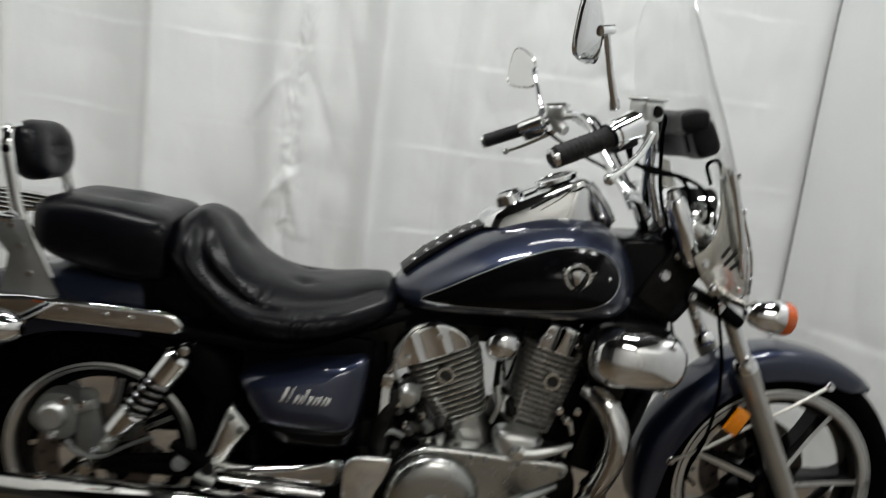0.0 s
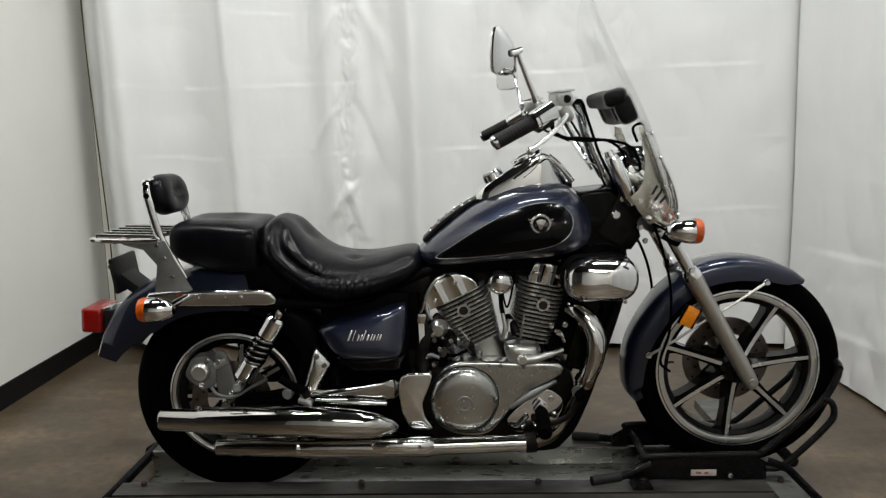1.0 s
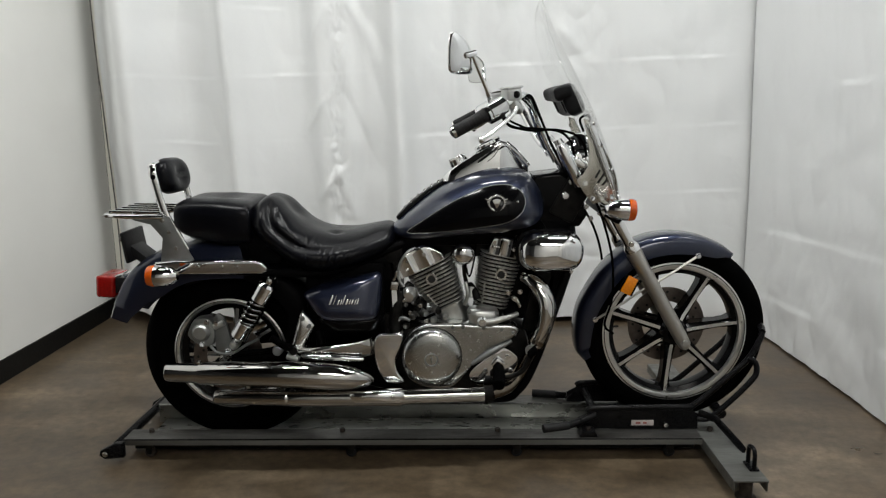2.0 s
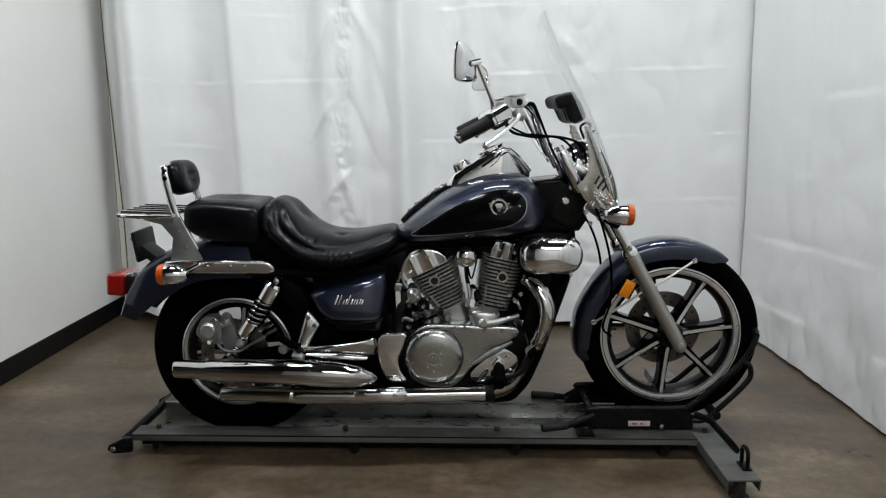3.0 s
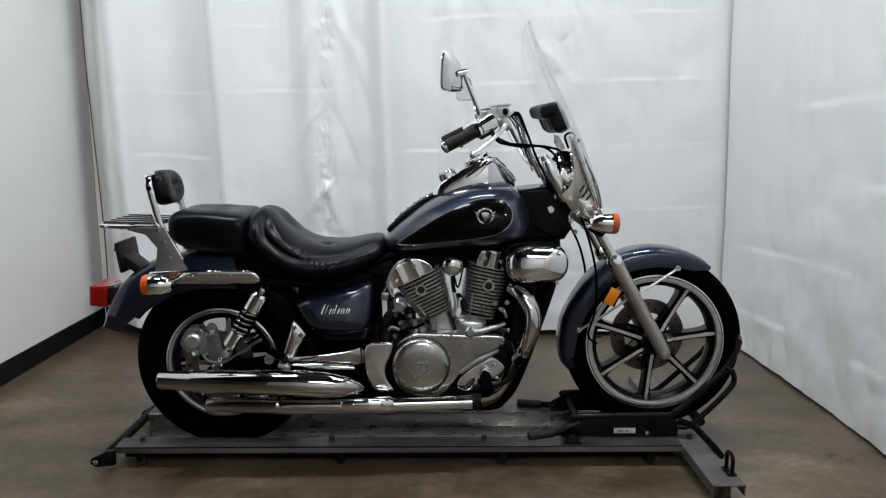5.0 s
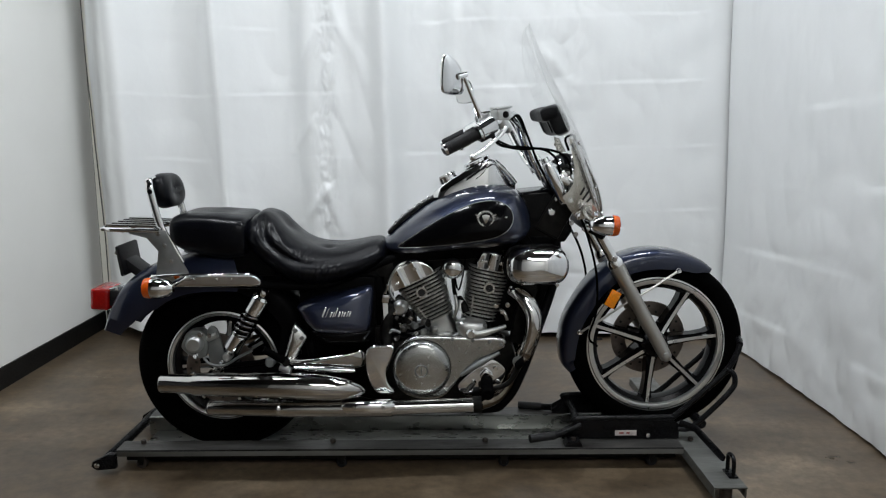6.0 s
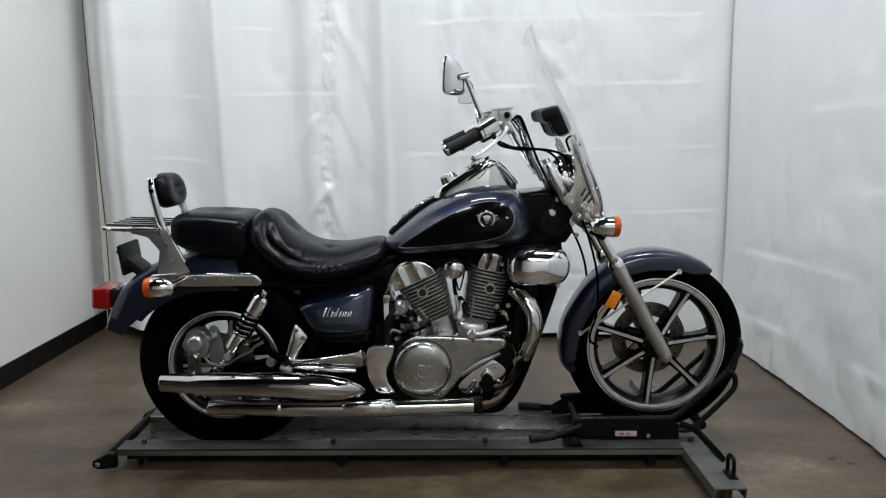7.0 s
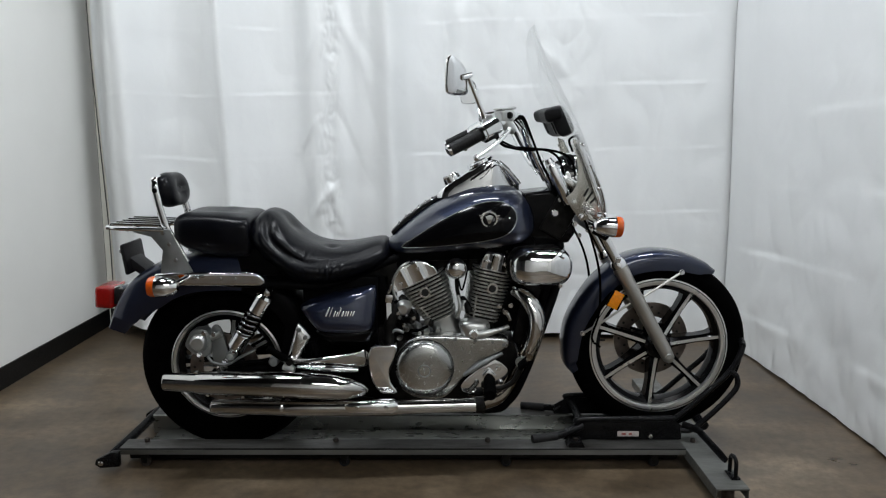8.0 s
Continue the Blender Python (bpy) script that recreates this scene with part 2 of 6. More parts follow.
DIFFUSER = glow("lamp_diffuser", (1.0, 0.985, 0.95), 4.0)
LAMP_HOUSING = surface("white_lamp_housing", (0.7, 0.7, 0.69), (0.78, 0.78, 0.77), (0.4, 0.5), 0.0, 5, 80)

# ---- mesh tools ----
def V(*a):
    return Vector(a)


def part(name, bm, material, parent=None, label="", angle=38, smooth=True):
    """Links a bmesh as one mesh object under a thing or a part."""
    bmesh.ops.recalc_face_normals(bm, faces=bm.faces[:])
    me = bpy.data.meshes.new(name)
    bm.to_mesh(me)
    bm.free()
    for m in material if isinstance(material, (list, tuple)) else [material]:
        me.materials.append(m)
    if smooth:
        me.polygons.foreach_set("use_smooth", [True] * len(me.polygons))
        me.set_sharp_from_angle(angle=radians(angle))
    ob = new(name, me)
    if parent:
        ob.parent = parent
    if label:
        ob["label"] = label
    return ob


def thing(name, label, category, place=(0, 0, 0), group="", kind=""):
    ob = new(name)
    ob.location = place
    ob.empty_display_size = 0.05
    return tagged(ob, label, category, group, kind)


def spline(rows, k=8):
    """Points on a smooth curve through rows of numbers, k steps a stretch."""
    p = np.array(rows, float)
    p = np.vstack([2 * p[0] - p[1], p, 2 * p[-1] - p[-2]])
    out = []
    for i in range(1, len(p) - 2):
        for s in np.arange(k) / k:
            a, b, c, d = p[i - 1 : i + 3]
            out.append(0.5 * (2 * b + (c - a) * s + (2 * a - 5 * b + 4 * c - d) * s**2 + (3 * b - a - 3 * c + d) * s**3))
    return np.array(out + [p[-2]])


def skin(bm, rings, closed=True, caps=True):
    """Faces between rings of points."""
    made = [[bm.verts.new(v) for v in ring] for ring in rings]
    n = len(made[0])
    for a, b in zip(made, made[1:]):
        for i in range(n if closed else n - 1):
            j = (i + 1) % n
            bm.faces.new((a[i], a[j], b[j], b[i]))
    if caps and closed:
        bm.faces.new(made[0])
        bm.faces.new(made[-1][::-1])
    return made


def tube(points, r, n=12, k=0, bm=None, flat=1.0):
    """A round bar along points; r is one radius or one for each point; k smooths the line."""
    bm = bm or bmesh.new()
    pts = [list(p) for p in points]
    rs = [r] * len(pts) if np.isscalar(r) else list(r)
    if k:
        rows = spline([p + [q] for p, q in zip(pts, rs)], k)
        pts, rs = rows[:, :3].tolist(), rows[:, 3].tolist()
    pts = [Vector(p) for p in pts]
    rings, side = [], None
    for i, p in enumerate(pts):
        way = (pts[min(i + 1, len(pts) - 1)] - pts[max(i - 1, 0)]).normalized()
        if side is None:
            side = way.cross(V(0, 1, 0) if abs(way.y) < 0.9 else V(1, 0, 0)).normalized()
        side = (side - way * side.dot(way)).normalized()
        up = way.cross(side)
        rings.append([p + rs[i] * (math.cos(a) * side + flat * math.sin(a) * up) for a in (2 * math.pi * j / n for j in range(n))])
    skin(bm, rings)
    return bm


def lathe(profile, centre, axis, n=40, bm=None, closed=False):
    """A turned body: profile rows of (radius, distance along the axis)."""
    bm = bm or bmesh.new()
    axis, centre = Vector(axis).normalized(), Vector(centre)
    side = axis.cross(V(0, 1, 0) if abs(axis.y) < 0.9 else V(1, 0, 0)).normalized()
    up = axis.cross(side)
    rings = []
    for j in range(n):
        a = 2 * math.pi * j / n
        d = math.cos(a) * side + math.sin(a) * up
        rings.append([centre + axis * h + d * max(r, 1e-4) for r, h in profile])
    made = [[bm.verts.new(v) for v in ring] for ring in rings]
    m = len(profile)
    for j in range(n):
        a, b = made[j], made[(j + 1) % n]
        for i in range(m if closed else m - 1):
            bm.faces.new((a[i], a[(i + 1) % m], b[(i + 1) % m], b[i]))
    bmesh.ops.remove_doubles(bm, verts=bm.verts[:], dist=1.5e-4)
    return bm


def box(centre, size, turn=(0, 0, 0), bevel=0.003, bm=None, segments=2):
    bm2 = bmesh.new()
    bmesh.ops.create_cube(bm2, size=1.0)
    bmesh.ops.scale(bm2, vec=size, verts=bm2.verts[:])
    if bevel:
        bmesh.ops.bevel(bm2, geom=bm2.edges[:], offset=bevel, segments=segments, affect="EDGES", profile=0.6)
    bmesh.ops.transform(bm2, matrix=pose(*centre, *turn), verts=bm2.verts[:])
    return merged(bm, bm2)


def merged(bm, other):
    """Adds the second bmesh to the first, where there is one."""
    if bm is None:
        return other
    me = bpy.data.meshes.new("scratch")
    other.to_mesh(me)
    other.free()
    bm.from_mesh(me)
    bpy.data.meshes.remove(me)
    return bm


def prism(outline, y0, y1, bevel=0.004, bm=None, segments=2):
    """An outline in x and z, drawn out from y0 to y1."""
    b = bmesh.new()
    lo = [b.verts.new((x, y0, z)) for x, z in outline]
    hi = [b.verts.new((x, y1, z)) for x, z in outline]
    n = len(outline)
    b.faces.new(lo)
    b.faces.new(hi[::-1])
    for i in range(n):
        b.faces.new((lo[i], hi[i], hi[(i + 1) % n], lo[(i + 1) % n]))
    bmesh.ops.recalc_face_normals(b, faces=b.faces[:])
    if bevel:
        rim = [e for e in b.edges if abs(e.verts[0].co.y - e.verts[1].co.y) < 1e-6]
        bmesh.ops.bevel(b, geom=rim, offset=bevel, segments=segments, affect="EDGES", profile=0.6, clamp_overlap=True)
    return merged(bm, b)


def rounded(outline, k=6):
    """A closed smooth outline through the corners given."""
    p = list(outline)
    rows = spline(p[-2:] + p + p[:2], k)
    return rows[2 * k : 2 * k + len(p) * k].tolist()


def dome(outline, y0, y1, power=2.6, steps=12, bm=None, straight=0.35):
    """A cushion-like cap over an outline in x and z: it stands at y0, goes up straight for a share of its height and swells to y1."""
    bm = bm or bmesh.new()
    o = np.array(outline)
    c = (o.min(0) + o.max(0)) / 2
    yb = y0 + (y1 - y0) * straight
    rings = [[(x, y0, z) for x, z in o]]
    for i in range(steps + 1):
        a = math.pi / 2 * min(i / steps, 0.985)
        f, g = math.cos(a) ** (2 / power), math.sin(a) ** (2 / power)
        rings.append([((c + (q - c) * f)[0], yb + (y1 - yb) * g, (c + (q - c) * f)[1]) for q in o])
    skin(bm, rings)
    return bm


def oval(w, up, down, n, pw=2.6, ph=2.3):
    """One section of a body: half width, height above and below its middle."""
    out = []
    for j in range(n):
        a = 2 * math.pi * j / n
        c, s = math.cos(a), math.sin(a)
        out.append((w * math.copysign(abs(c) ** (2 / pw), c), (up if s > 0 else down) * math.copysign(abs(s) ** (2 / ph), s)))
    return out


def ball(centre, r, bm=None, squash=(1, 1, 1), n=16):
    b = bmesh.new()
    bmesh.ops.create_uvsphere(b, u_segments=n, v_segments=max(6, n // 2), radius=r)
    bmesh.ops.scale(b, vec=squash, verts=b.verts[:])
    bmesh.ops.translate(b, vec=centre, verts=b.verts[:])
    return merged(bm, b)


def bolt(x, y, z, r=0.006, h=0.006, toward=-1, bm=None):
    """A hexagon bolt head that faces across the machine."""
    bm = bm or bmesh.new()
    return lathe([(0, h * toward), (r * 0.85, h * toward), (r, h * 0.7 * toward), (r, 0), (r * 1.25, 0), (r * 1.25, -0.002 * toward)], (x, y, z), (0, 1, 0), 12, bm)

# ---- the room ----
X0, X1, Y0, Y1 = -1.247, 2.62, -6.4, 1.74
WEST_X, BAY_Y = -5.6, -0.9  # the bay opens on its west side onto added, unseen dark walls
BACK, SIDE = 1.43, 2.398


def slab(name, lo, hi, material, label, category, parent=None):
    c, s = [(a + b) / 2 for a, b in zip(lo, hi)], [b - a for a, b in zip(lo, hi)]
    return tagged(part(name, box(c, s, bevel=0.002, segments=1), material, parent), label, category, kind="structure")


slab("floor", (WEST_X - 0.15, Y0 - 0.15, -0.12), (X1 + 0.15, Y1 + 0.15, 0.0), CONCRETE, "stained brown-grey sealed concrete floor", "floor")
slab("ceiling", (WEST_X - 0.15, Y0 - 0.15, ROOM_H), (X1 + 0.15, Y1 + 0.15, ROOM_H + 0.12), CEILING_PAINT, "dark painted ceiling", "ceiling")
slab("wall_west", (X0 - 0.12, BAY_Y, 0.0), (X0, Y1, ROOM_H), PLASTER, "smooth white painted wall beside the curtain", "wall")
slab("wall_north", (X0, Y1, 0.0), (X1, Y1 + 0.12, ROOM_H), BACK_PLASTER, "cream painted wall behind the curtain", "wall")
slab("wall_east", (X1, Y0, 0.0), (X1 + 0.12, Y1, ROOM_H), PLASTER, "white painted wall behind the side curtain", "wall")
slab("wall_south", (X0 - 1.2, Y0 - 0.12, 0.0), (X1 + 0.12, Y0, ROOM_H), HALL_PLASTER, "plain white wall closing the room", "wall")
# three dark walls out of view, added to cut fill and darken reflections
slab("unseen_wall_south", (WEST_X, Y0 - 0.12, 0.0), (X0 - 1.2, Y0, ROOM_H), DARK_WALL, "unseen dark wall added at the south-west to darken reflections", "wall")
slab("unseen_wall_west", (WEST_X - 0.12, Y0, 0.0), (WEST_X, BAY_Y, ROOM_H), DARK_WALL, "unseen dark wall added at the far west to darken reflections", "wall")
slab("unseen_wall_north", (WEST_X, BAY_Y, 0.0), (X0 - 0.12, BAY_Y + 0.12, ROOM_H), DARK_WALL, "unseen dark wall added beside the bay to darken reflections", "wall")
slab("baseboard", (X0, BAY_Y, 0.0), (X0 + 0.009, Y1 - 0.012, 0.105), SKIRTING, "black vinyl skirting along the white wall", "baseboard")
slab("baseboard", (X0 + 0.012, Y1 - 0.009, 0.0), (X1, Y1, 0.105), SKIRTING, "black vinyl skirting along the back wall", "baseboard")


def sheet(nu, nv, place, thick=0.003):
    """A hanging cloth: place(u, v) for u along it and v from hem to top; returned with a thin back."""
    bm = bmesh.new()
    front = [[bm.verts.new(place(i / nu, j / nv)) for j in range(nv + 1)] for i in range(nu + 1)]
    for i in range(nu):
        for j in range(nv):
            bm.faces.new((front[i][j], front[i + 1][j], front[i + 1][j + 1], front[i][j + 1]))
    return bm


def ridge(x, c, w):
    return math.exp(-(((x - c) / w) ** 2))


def crinkle(a, b, s):
    """Sharp creases of folded vinyl."""
    n = noise.noise(V(a * s, b * s, 3.7))
    m = noise.noise(V(a * s * 2.3 + 9, b * s * 1.7, 1.2))
    return 0.6 * (1 - 2 * abs(n)) + 0.4 * (1 - 2 * abs(m))


def fade(x, a, b):
    """0 at a, 1 at b, smooth between."""
    f = min(1.0, max(0.0, (x - a) / (b - a)))
    return f * f * (3 - 2 * f)


BACK_END = 2.430


# slanting tucks beside the seam: from and to in x and z, half width, depth
TUCKS = [
    (0.19, 1.90, 0.39, 1.44, 0.035, 0.015),
    (0.20, 1.50, 0.35, 1.05, 0.040, 0.004),
    (0.14, 0.98, 0.25, 0.62, 0.028, 0.014),
    (0.09, 1.24, -0.02, 1.06, 0.022, 0.011),
    (0.12, 1.72, -0.02, 1.45, 0.030, 0.010),
    (0.17, 0.86, 0.02, 0.66, 0.024, 0.010),
    (0.56, 1.44, 0.60, 1.37, 0.014, 0.006),
    (1.35, 1.62, 1.52, 1.44, 0.030, 0.008),
]


def back_place(u, v):
    z = 0.060 + v * 2.95
    start = -1.142 - 0.040 * fade(z, 0.5, 1.7)
    x = start + u * (BACK_END - start)
    lean = x + 0.03 * (z - 1.2)
    calm = fade(BACK_END - x, 0.0, 0.25)
    back = -0.13 * (ridge(lean, -0.66, 0.17) + ridge(lean, -0.06, 0.20) + 0.5 * ridge(lean, 0.80, 0.16))
    folds = back + 0.10 * ridge(lean, -0.90, 0.085) + 0.06 * ridge(lean, -0.36, 0.090) + 0.045 * ridge(lean, -0.385, 0.042) + 0.12 * ridge(lean, 0.515, 0.070) + 0.03 * ridge(lean, 0.88, 0.045)
    folds -= 0.03 * ridge(lean, 0.30, 0.06) - 0.04 * ridge(lean, 0.08, 0.06) - 0.025 * ridge(lean, 1.12, 0.09)
    folds += 0.012 * math.sin(x * 7.0 + 0.5) * (1 if x < 0.8 else 0.35) * calm
    folds += 0.009 * noise.noise(V(x * 8.5, z * 0.45, 4.2)) * calm
    sway = 0.025 * noise.noise(V(x * 1.4, z * 0.9, 0.3)) * calm
    # a gathered seam with slanting tucks, and a second weaker one
    seam = ridge(x, 0.19 + 0.02 * noise.noise(V(z * 2, 1, 1)), 0.05)
    tuck = ridge(x, 0.26, 0.20)
    slant = noise.noise(V((x - 0.19) * 5.5 + z * 2.2, (z - x * 0.8) * 1.1, 2)) * 1.6
    rough = 0.010 * crinkle(x, z, 2.6) * calm + 0.006 * seam * crinkle(x * 1.6, z, 11) + 0.007 * tuck * (0.6 - min(1.0, 2 * abs(slant)))
    # puckers up the seam and slanting tucks that run from it
    rough += 0.010 * ridge(x, 0.165 + 0.012 * math.sin(z * 5), 0.050) * crinkle(x * 2.2 + 5, z * 1.4, 7)
    for ax, az, bx, bz, wide, deep in TUCKS:
        t = min(1.0, max(0.0, ((x - ax) * (bx - ax) + (z - az) * (bz - az)) / ((bx - ax) ** 2 + (bz - az) ** 2)))
        off = math.hypot(x - ax - t * (bx - ax), z - az - t * (bz - az)) * (1 if (x - ax) * (bz - az) > (z - az) * (bx - ax) else -1)
        rough -= deep * math.exp(-((off / wide) ** 2)) * (0.35 + 0.65 * math.sin(math.pi * min(1.0, t + 0.12)))
    rough += 0.010 * ridge(x, 1.50, 0.12) * crinkle(x + 3, z, 6) + 0.006 * ridge(x, 1.0, 0.5) * crinkle(x, z + 4, 4.5)
    hem = -0.03 * (1 - v) ** 20 + (0.006 * noise.noise(V(x * 3, 0, 5)) if v == 0 else 0)
    # cross creases from the folded sheet
    wave = z - 0.03 * x + 0.010 * noise.noise(V(x * 3.6, round(z / 0.354), 8))
    near = (wave / 0.354 - 0.418) % 1.0 - 0.5
    shown = 0.3 + 0.9 * fade(noise.noise(V(x * 3.1, round(wave / 0.354), 5.5)), -0.3, 0.4)
    step = 0.0015 * math.tanh(near * 0.354 / 0.004) * math.exp(-((near * 0.354 / 0.030) ** 2)) * shown * calm
    turn = 0.013 * (1 - fade(BACK_END - x, -0.04, 0.05)) ** 1.5 + 0.19 * (1 - fade(x, -1.19, -1.0))
    return (x, BACK + turn - 0.95 * folds + sway + rough + step, z + hem + 0.05 * (1 - v) * fade(-x, 0.5, 0.95))


def side_place(u, v):
    y = BACK - 0.03 - u * 5.4
    z = 0.012 + v * 2.95
    calm = fade(BACK - 0.03 - y, 0.0, 0.35)
    folds = 0.03 * math.sin(y * 2.6 + 0.6) + 0.010 * math.sin(y * 6.1 + 1.0 + 1.2 * z)
    rough = 0.011 * crinkle(y * 0.8, z * 0.7, 2.2) * (0.5 + 0.8 * (1 - v)) + 0.008 * crinkle(y + 2, z * 0.8, 5) * (0.2 + (1 - v) ** 3)
    wave = z + 0.05 * y
    near = (wave / 0.345 - 0.3) % 1.0 - 0.5
    shown = fade(noise.noise(V(y * 2.1, round(wave / 0.345), 2.5)), -0.2, 0.4)
    step = 0.0024 * math.tanh(near * 0.345 / 0.008) * math.exp(-((near * 0.345 / 0.06) ** 2)) * shown
    flare = 0.010 * (1 - v) ** 3 * noise.noise(V(y * 1.8, 0.5, 2.0))
    curl = -(0.010 + 0.03 * fade(z, 0.5, 1.9)) * (1 - calm) ** 3
    return (SIDE + (folds * 0.7 + rough + flare + step) * calm + curl, y, z + 0.004 * noise.noise(V(y * 2.4, 4, 1)) * (v == 0))


tagged(part("curtain", sheet(560, 330, back_place), CURTAIN), "white vinyl backdrop curtain hanging in creased vertical folds", "curtain", "studio curtains")
tagged(part("curtain", sheet(520, 240, side_place), CURTAIN), "crinkled white vinyl side curtain hanging to the floor", "curtain", "studio curtains")
# a worn pale scuff on the floor beside the wall
scuff = bmesh.new()
rng = random.Random(4)
for i in range(26):
    f = i / 25
    sx, sy = -1.10 + 0.30 * f + rng.uniform(-0.008, 0.008), 0.845 - 0.052 * f + rng.uniform(-0.006, 0.006)
    w, h = rng.uniform(0.005, 0.016), rng.uniform(0.002, 0.006)
    scuff.faces.new([scuff.verts.new((sx + w * math.cos(q) * rng.uniform(0.6, 1), sy + h * math.sin(q) * rng.uniform(0.6, 1), 0.0015)) for q in [math.tau * k / 7 for k in range(7)]])
tagged(part("floor_scuff", scuff, SCUFF), "worn pale scuff marks on the concrete floor", "scuff", kind="stuff")
cord = tube([(-1.190, 1.615, 3.03), (-1.190, 1.615, 1.75), (-1.178, 1.615, 1.28), (-1.164, 1.615, 0.88), (-1.155, 1.615, 0.6), (-1.155, 1.615, 0.34), (-1.156, 1.615, 0.16)], 0.0035, 8, 8)
tagged(part("cord", cord, CORD_GREY), "thin dark cord hanging in the corner beside the curtain", "cord")

for lx, ly, ll, lw, watts in LAMPS:
    fit_ = thing("ceiling_light", "oval white ceiling light with glowing diffuser" if lw > 0.5 else "unseen ceiling strip light added to brighten curtains and bike", "light", (lx, ly, ROOM_H), "ceiling lights")
    if lw > 0.5:
        for name, r0, top, deep, m in (("housing", 0.52, 0.0, 0.06, LAMP_HOUSING), ("diffuser", 0.495, -0.062, 0.012, DIFFUSER)):
            b = lathe([(0, top), (r0, top), (r0, top - deep * 0.8), (r0 * 0.97, top - deep), (0, top - deep)], (0, 0, 0), (0, 0, 1), 48)
            bmesh.ops.scale(b, vec=(ll, lw, 1), verts=b.verts[:])
            part(name, b, m, fit_)
        continue
    # body and glowing face of the added strips
    part("housing", box((0, 0, -0.03), (ll + 0.06, lw + 0.06, 0.06), bevel=0.006), LAMP_HOUSING, fit_)
    part("diffuser", box((0, 0, -0.068), (ll, lw, 0.012), bevel=0.004), DIFFUSER, fit_)

# ---- the motorcycle ----
bike = thing("motorcycle", "dark blue cruiser motorcycle with windshield, parked on a steel dolly", "motorcycle")
RA, FA = V(0.003, 0, 0.343), V(1.585, 0, 0.409)  # axles


def wheel(name, axle, rim_r, tyre_r, half, spokes, first, label):
    """A cast wheel: bright rim, black spokes with machined faces, hub and tyre."""
    lip = 0.024 if rim_r > 0.23 else 0.017
    rim_prof = [
        (rim_r - lip - 0.002, -half * 0.55), (rim_r - lip, -half * 0.80), (rim_r - 0.008, -half * 0.88), (rim_r, -half * 0.84), (rim_r + 0.001, -half * 0.70),
        (rim_r - 0.012, -half * 0.55), (rim_r - 0.012, half * 0.55), (rim_r + 0.001, half * 0.70), (rim_r, half * 0.84), (rim_r - 0.008, half * 0.88),
        (rim_r - lip, half * 0.80), (rim_r - lip - 0.002, half * 0.55), (rim_r - 0.034, half * 0.4), (rim_r - 0.034, -half * 0.4),
    ]
    rim = part(name, lathe(rim_prof, axle, (0, 1, 0), 72, closed=True), RIM_ALLOY, bike, label)
    groove = [(rim_r - 0.0085, -half * 0.885), (rim_r - 0.0070, -half * 0.892), (rim_r - 0.0055, -half * 0.885), (rim_r - 0.0070, -half * 0.870)]
    part("rim_groove", lathe(groove, axle, (0, 1, 0), 72, closed=True), SHADE_DARK, rim, "dark machined groove")
    inner = [(rim_r - lip - 0.0035, -half * 0.6), (rim_r - lip - 0.0035, half * 0.6), (rim_r - 0.042, half * 0.45), (rim_r - 0.046, 0), (rim_r - 0.042, -half * 0.45)]
    part("rim_well", lathe(inner, axle, (0, 1, 0), 72, closed=True), PAINT_BLACK, rim, "black painted inner rim")
    d = tyre_r - rim_r
    half_prof = [(rim_r - 0.006, 0.78), (rim_r + 0.12 * d, 0.92), (rim_r + 0.36 * d, 1.0), (rim_r + 0.62 * d, 0.95), (rim_r + 0.82 * d, 0.76), (rim_r + 0.93 * d, 0.5)]
    prof = [(r, -h * half) for r, h in half_prof] + [(tyre_r - 0.001, -0.27 * half), (tyre_r - 0.006, -0.25 * half), (tyre_r - 0.006, -0.2 * half), (tyre_r, -0.18 * half)]
    prof += [(tyre_r, 0.18 * half), (tyre_r - 0.006, 0.2 * half), (tyre_r - 0.006, 0.25 * half), (tyre_r - 0.001, 0.27 * half)] + [(r, h * half) for r, h in half_prof[::-1]]
    part("tyre", lathe(prof, axle, (0, 1, 0), 96, closed=True), RUBBER, rim, "black road tyre with worn tread")
    hub = [(0, -0.075), (0.022, -0.075), (0.026, -0.06), (0.042, -0.055), (0.05, -0.035), (0.05, 0.035), (0.042, 0.055), (0.026, 0.06), (0.022, 0.075), (0, 0.075)]
    part("hub", lathe(hub, axle, (0, 1, 0), 36), PAINT_BLACK, rim)
    for i in range(spokes):
        a = radians(first + 360 / spokes * i)
        u, w = V(math.cos(a), 0, math.sin(a)), V(-math.sin(a), 0, math.cos(a))
        bm = bmesh.new()
        rings = []
        for s, hw, hy in ((0.032, 0.024, 0.040), (0.07, 0.018, 0.032), (0.6 * rim_r, 0.013, 0.028), (rim_r - 0.06, 0.015, 0.030), (rim_r - 0.028, 0.026, 0.032)):
            c = axle + u * s
            e = min(hw * 0.45, 0.0058)
            rings.append([c + w * hw + V(0, -hy * 0.55, 0), c + w * e + V(0, -hy, 0), c - w * e + V(0, -hy, 0), c - w * hw + V(0, -hy * 0.55, 0), c - w * hw + V(0, hy, 0), c + w * hw + V(0, hy, 0)])
        skin(bm, rings)
        for f in bm.faces:
            ys = [v.co.y for v in f.verts]
            if len(ys) == 4 and max(ys) < -0.0195 and len({v.index for v in f.verts}) and max(ys) - min(ys) < 0.012 and all(abs((v.co - axle).dot(w)) < 0.0085 for v in f.verts):
                f.material_index = 1
        part("spoke", bm, [PAINT_BLACK, RIM_ALLOY], rim, angle=25)
    return rim


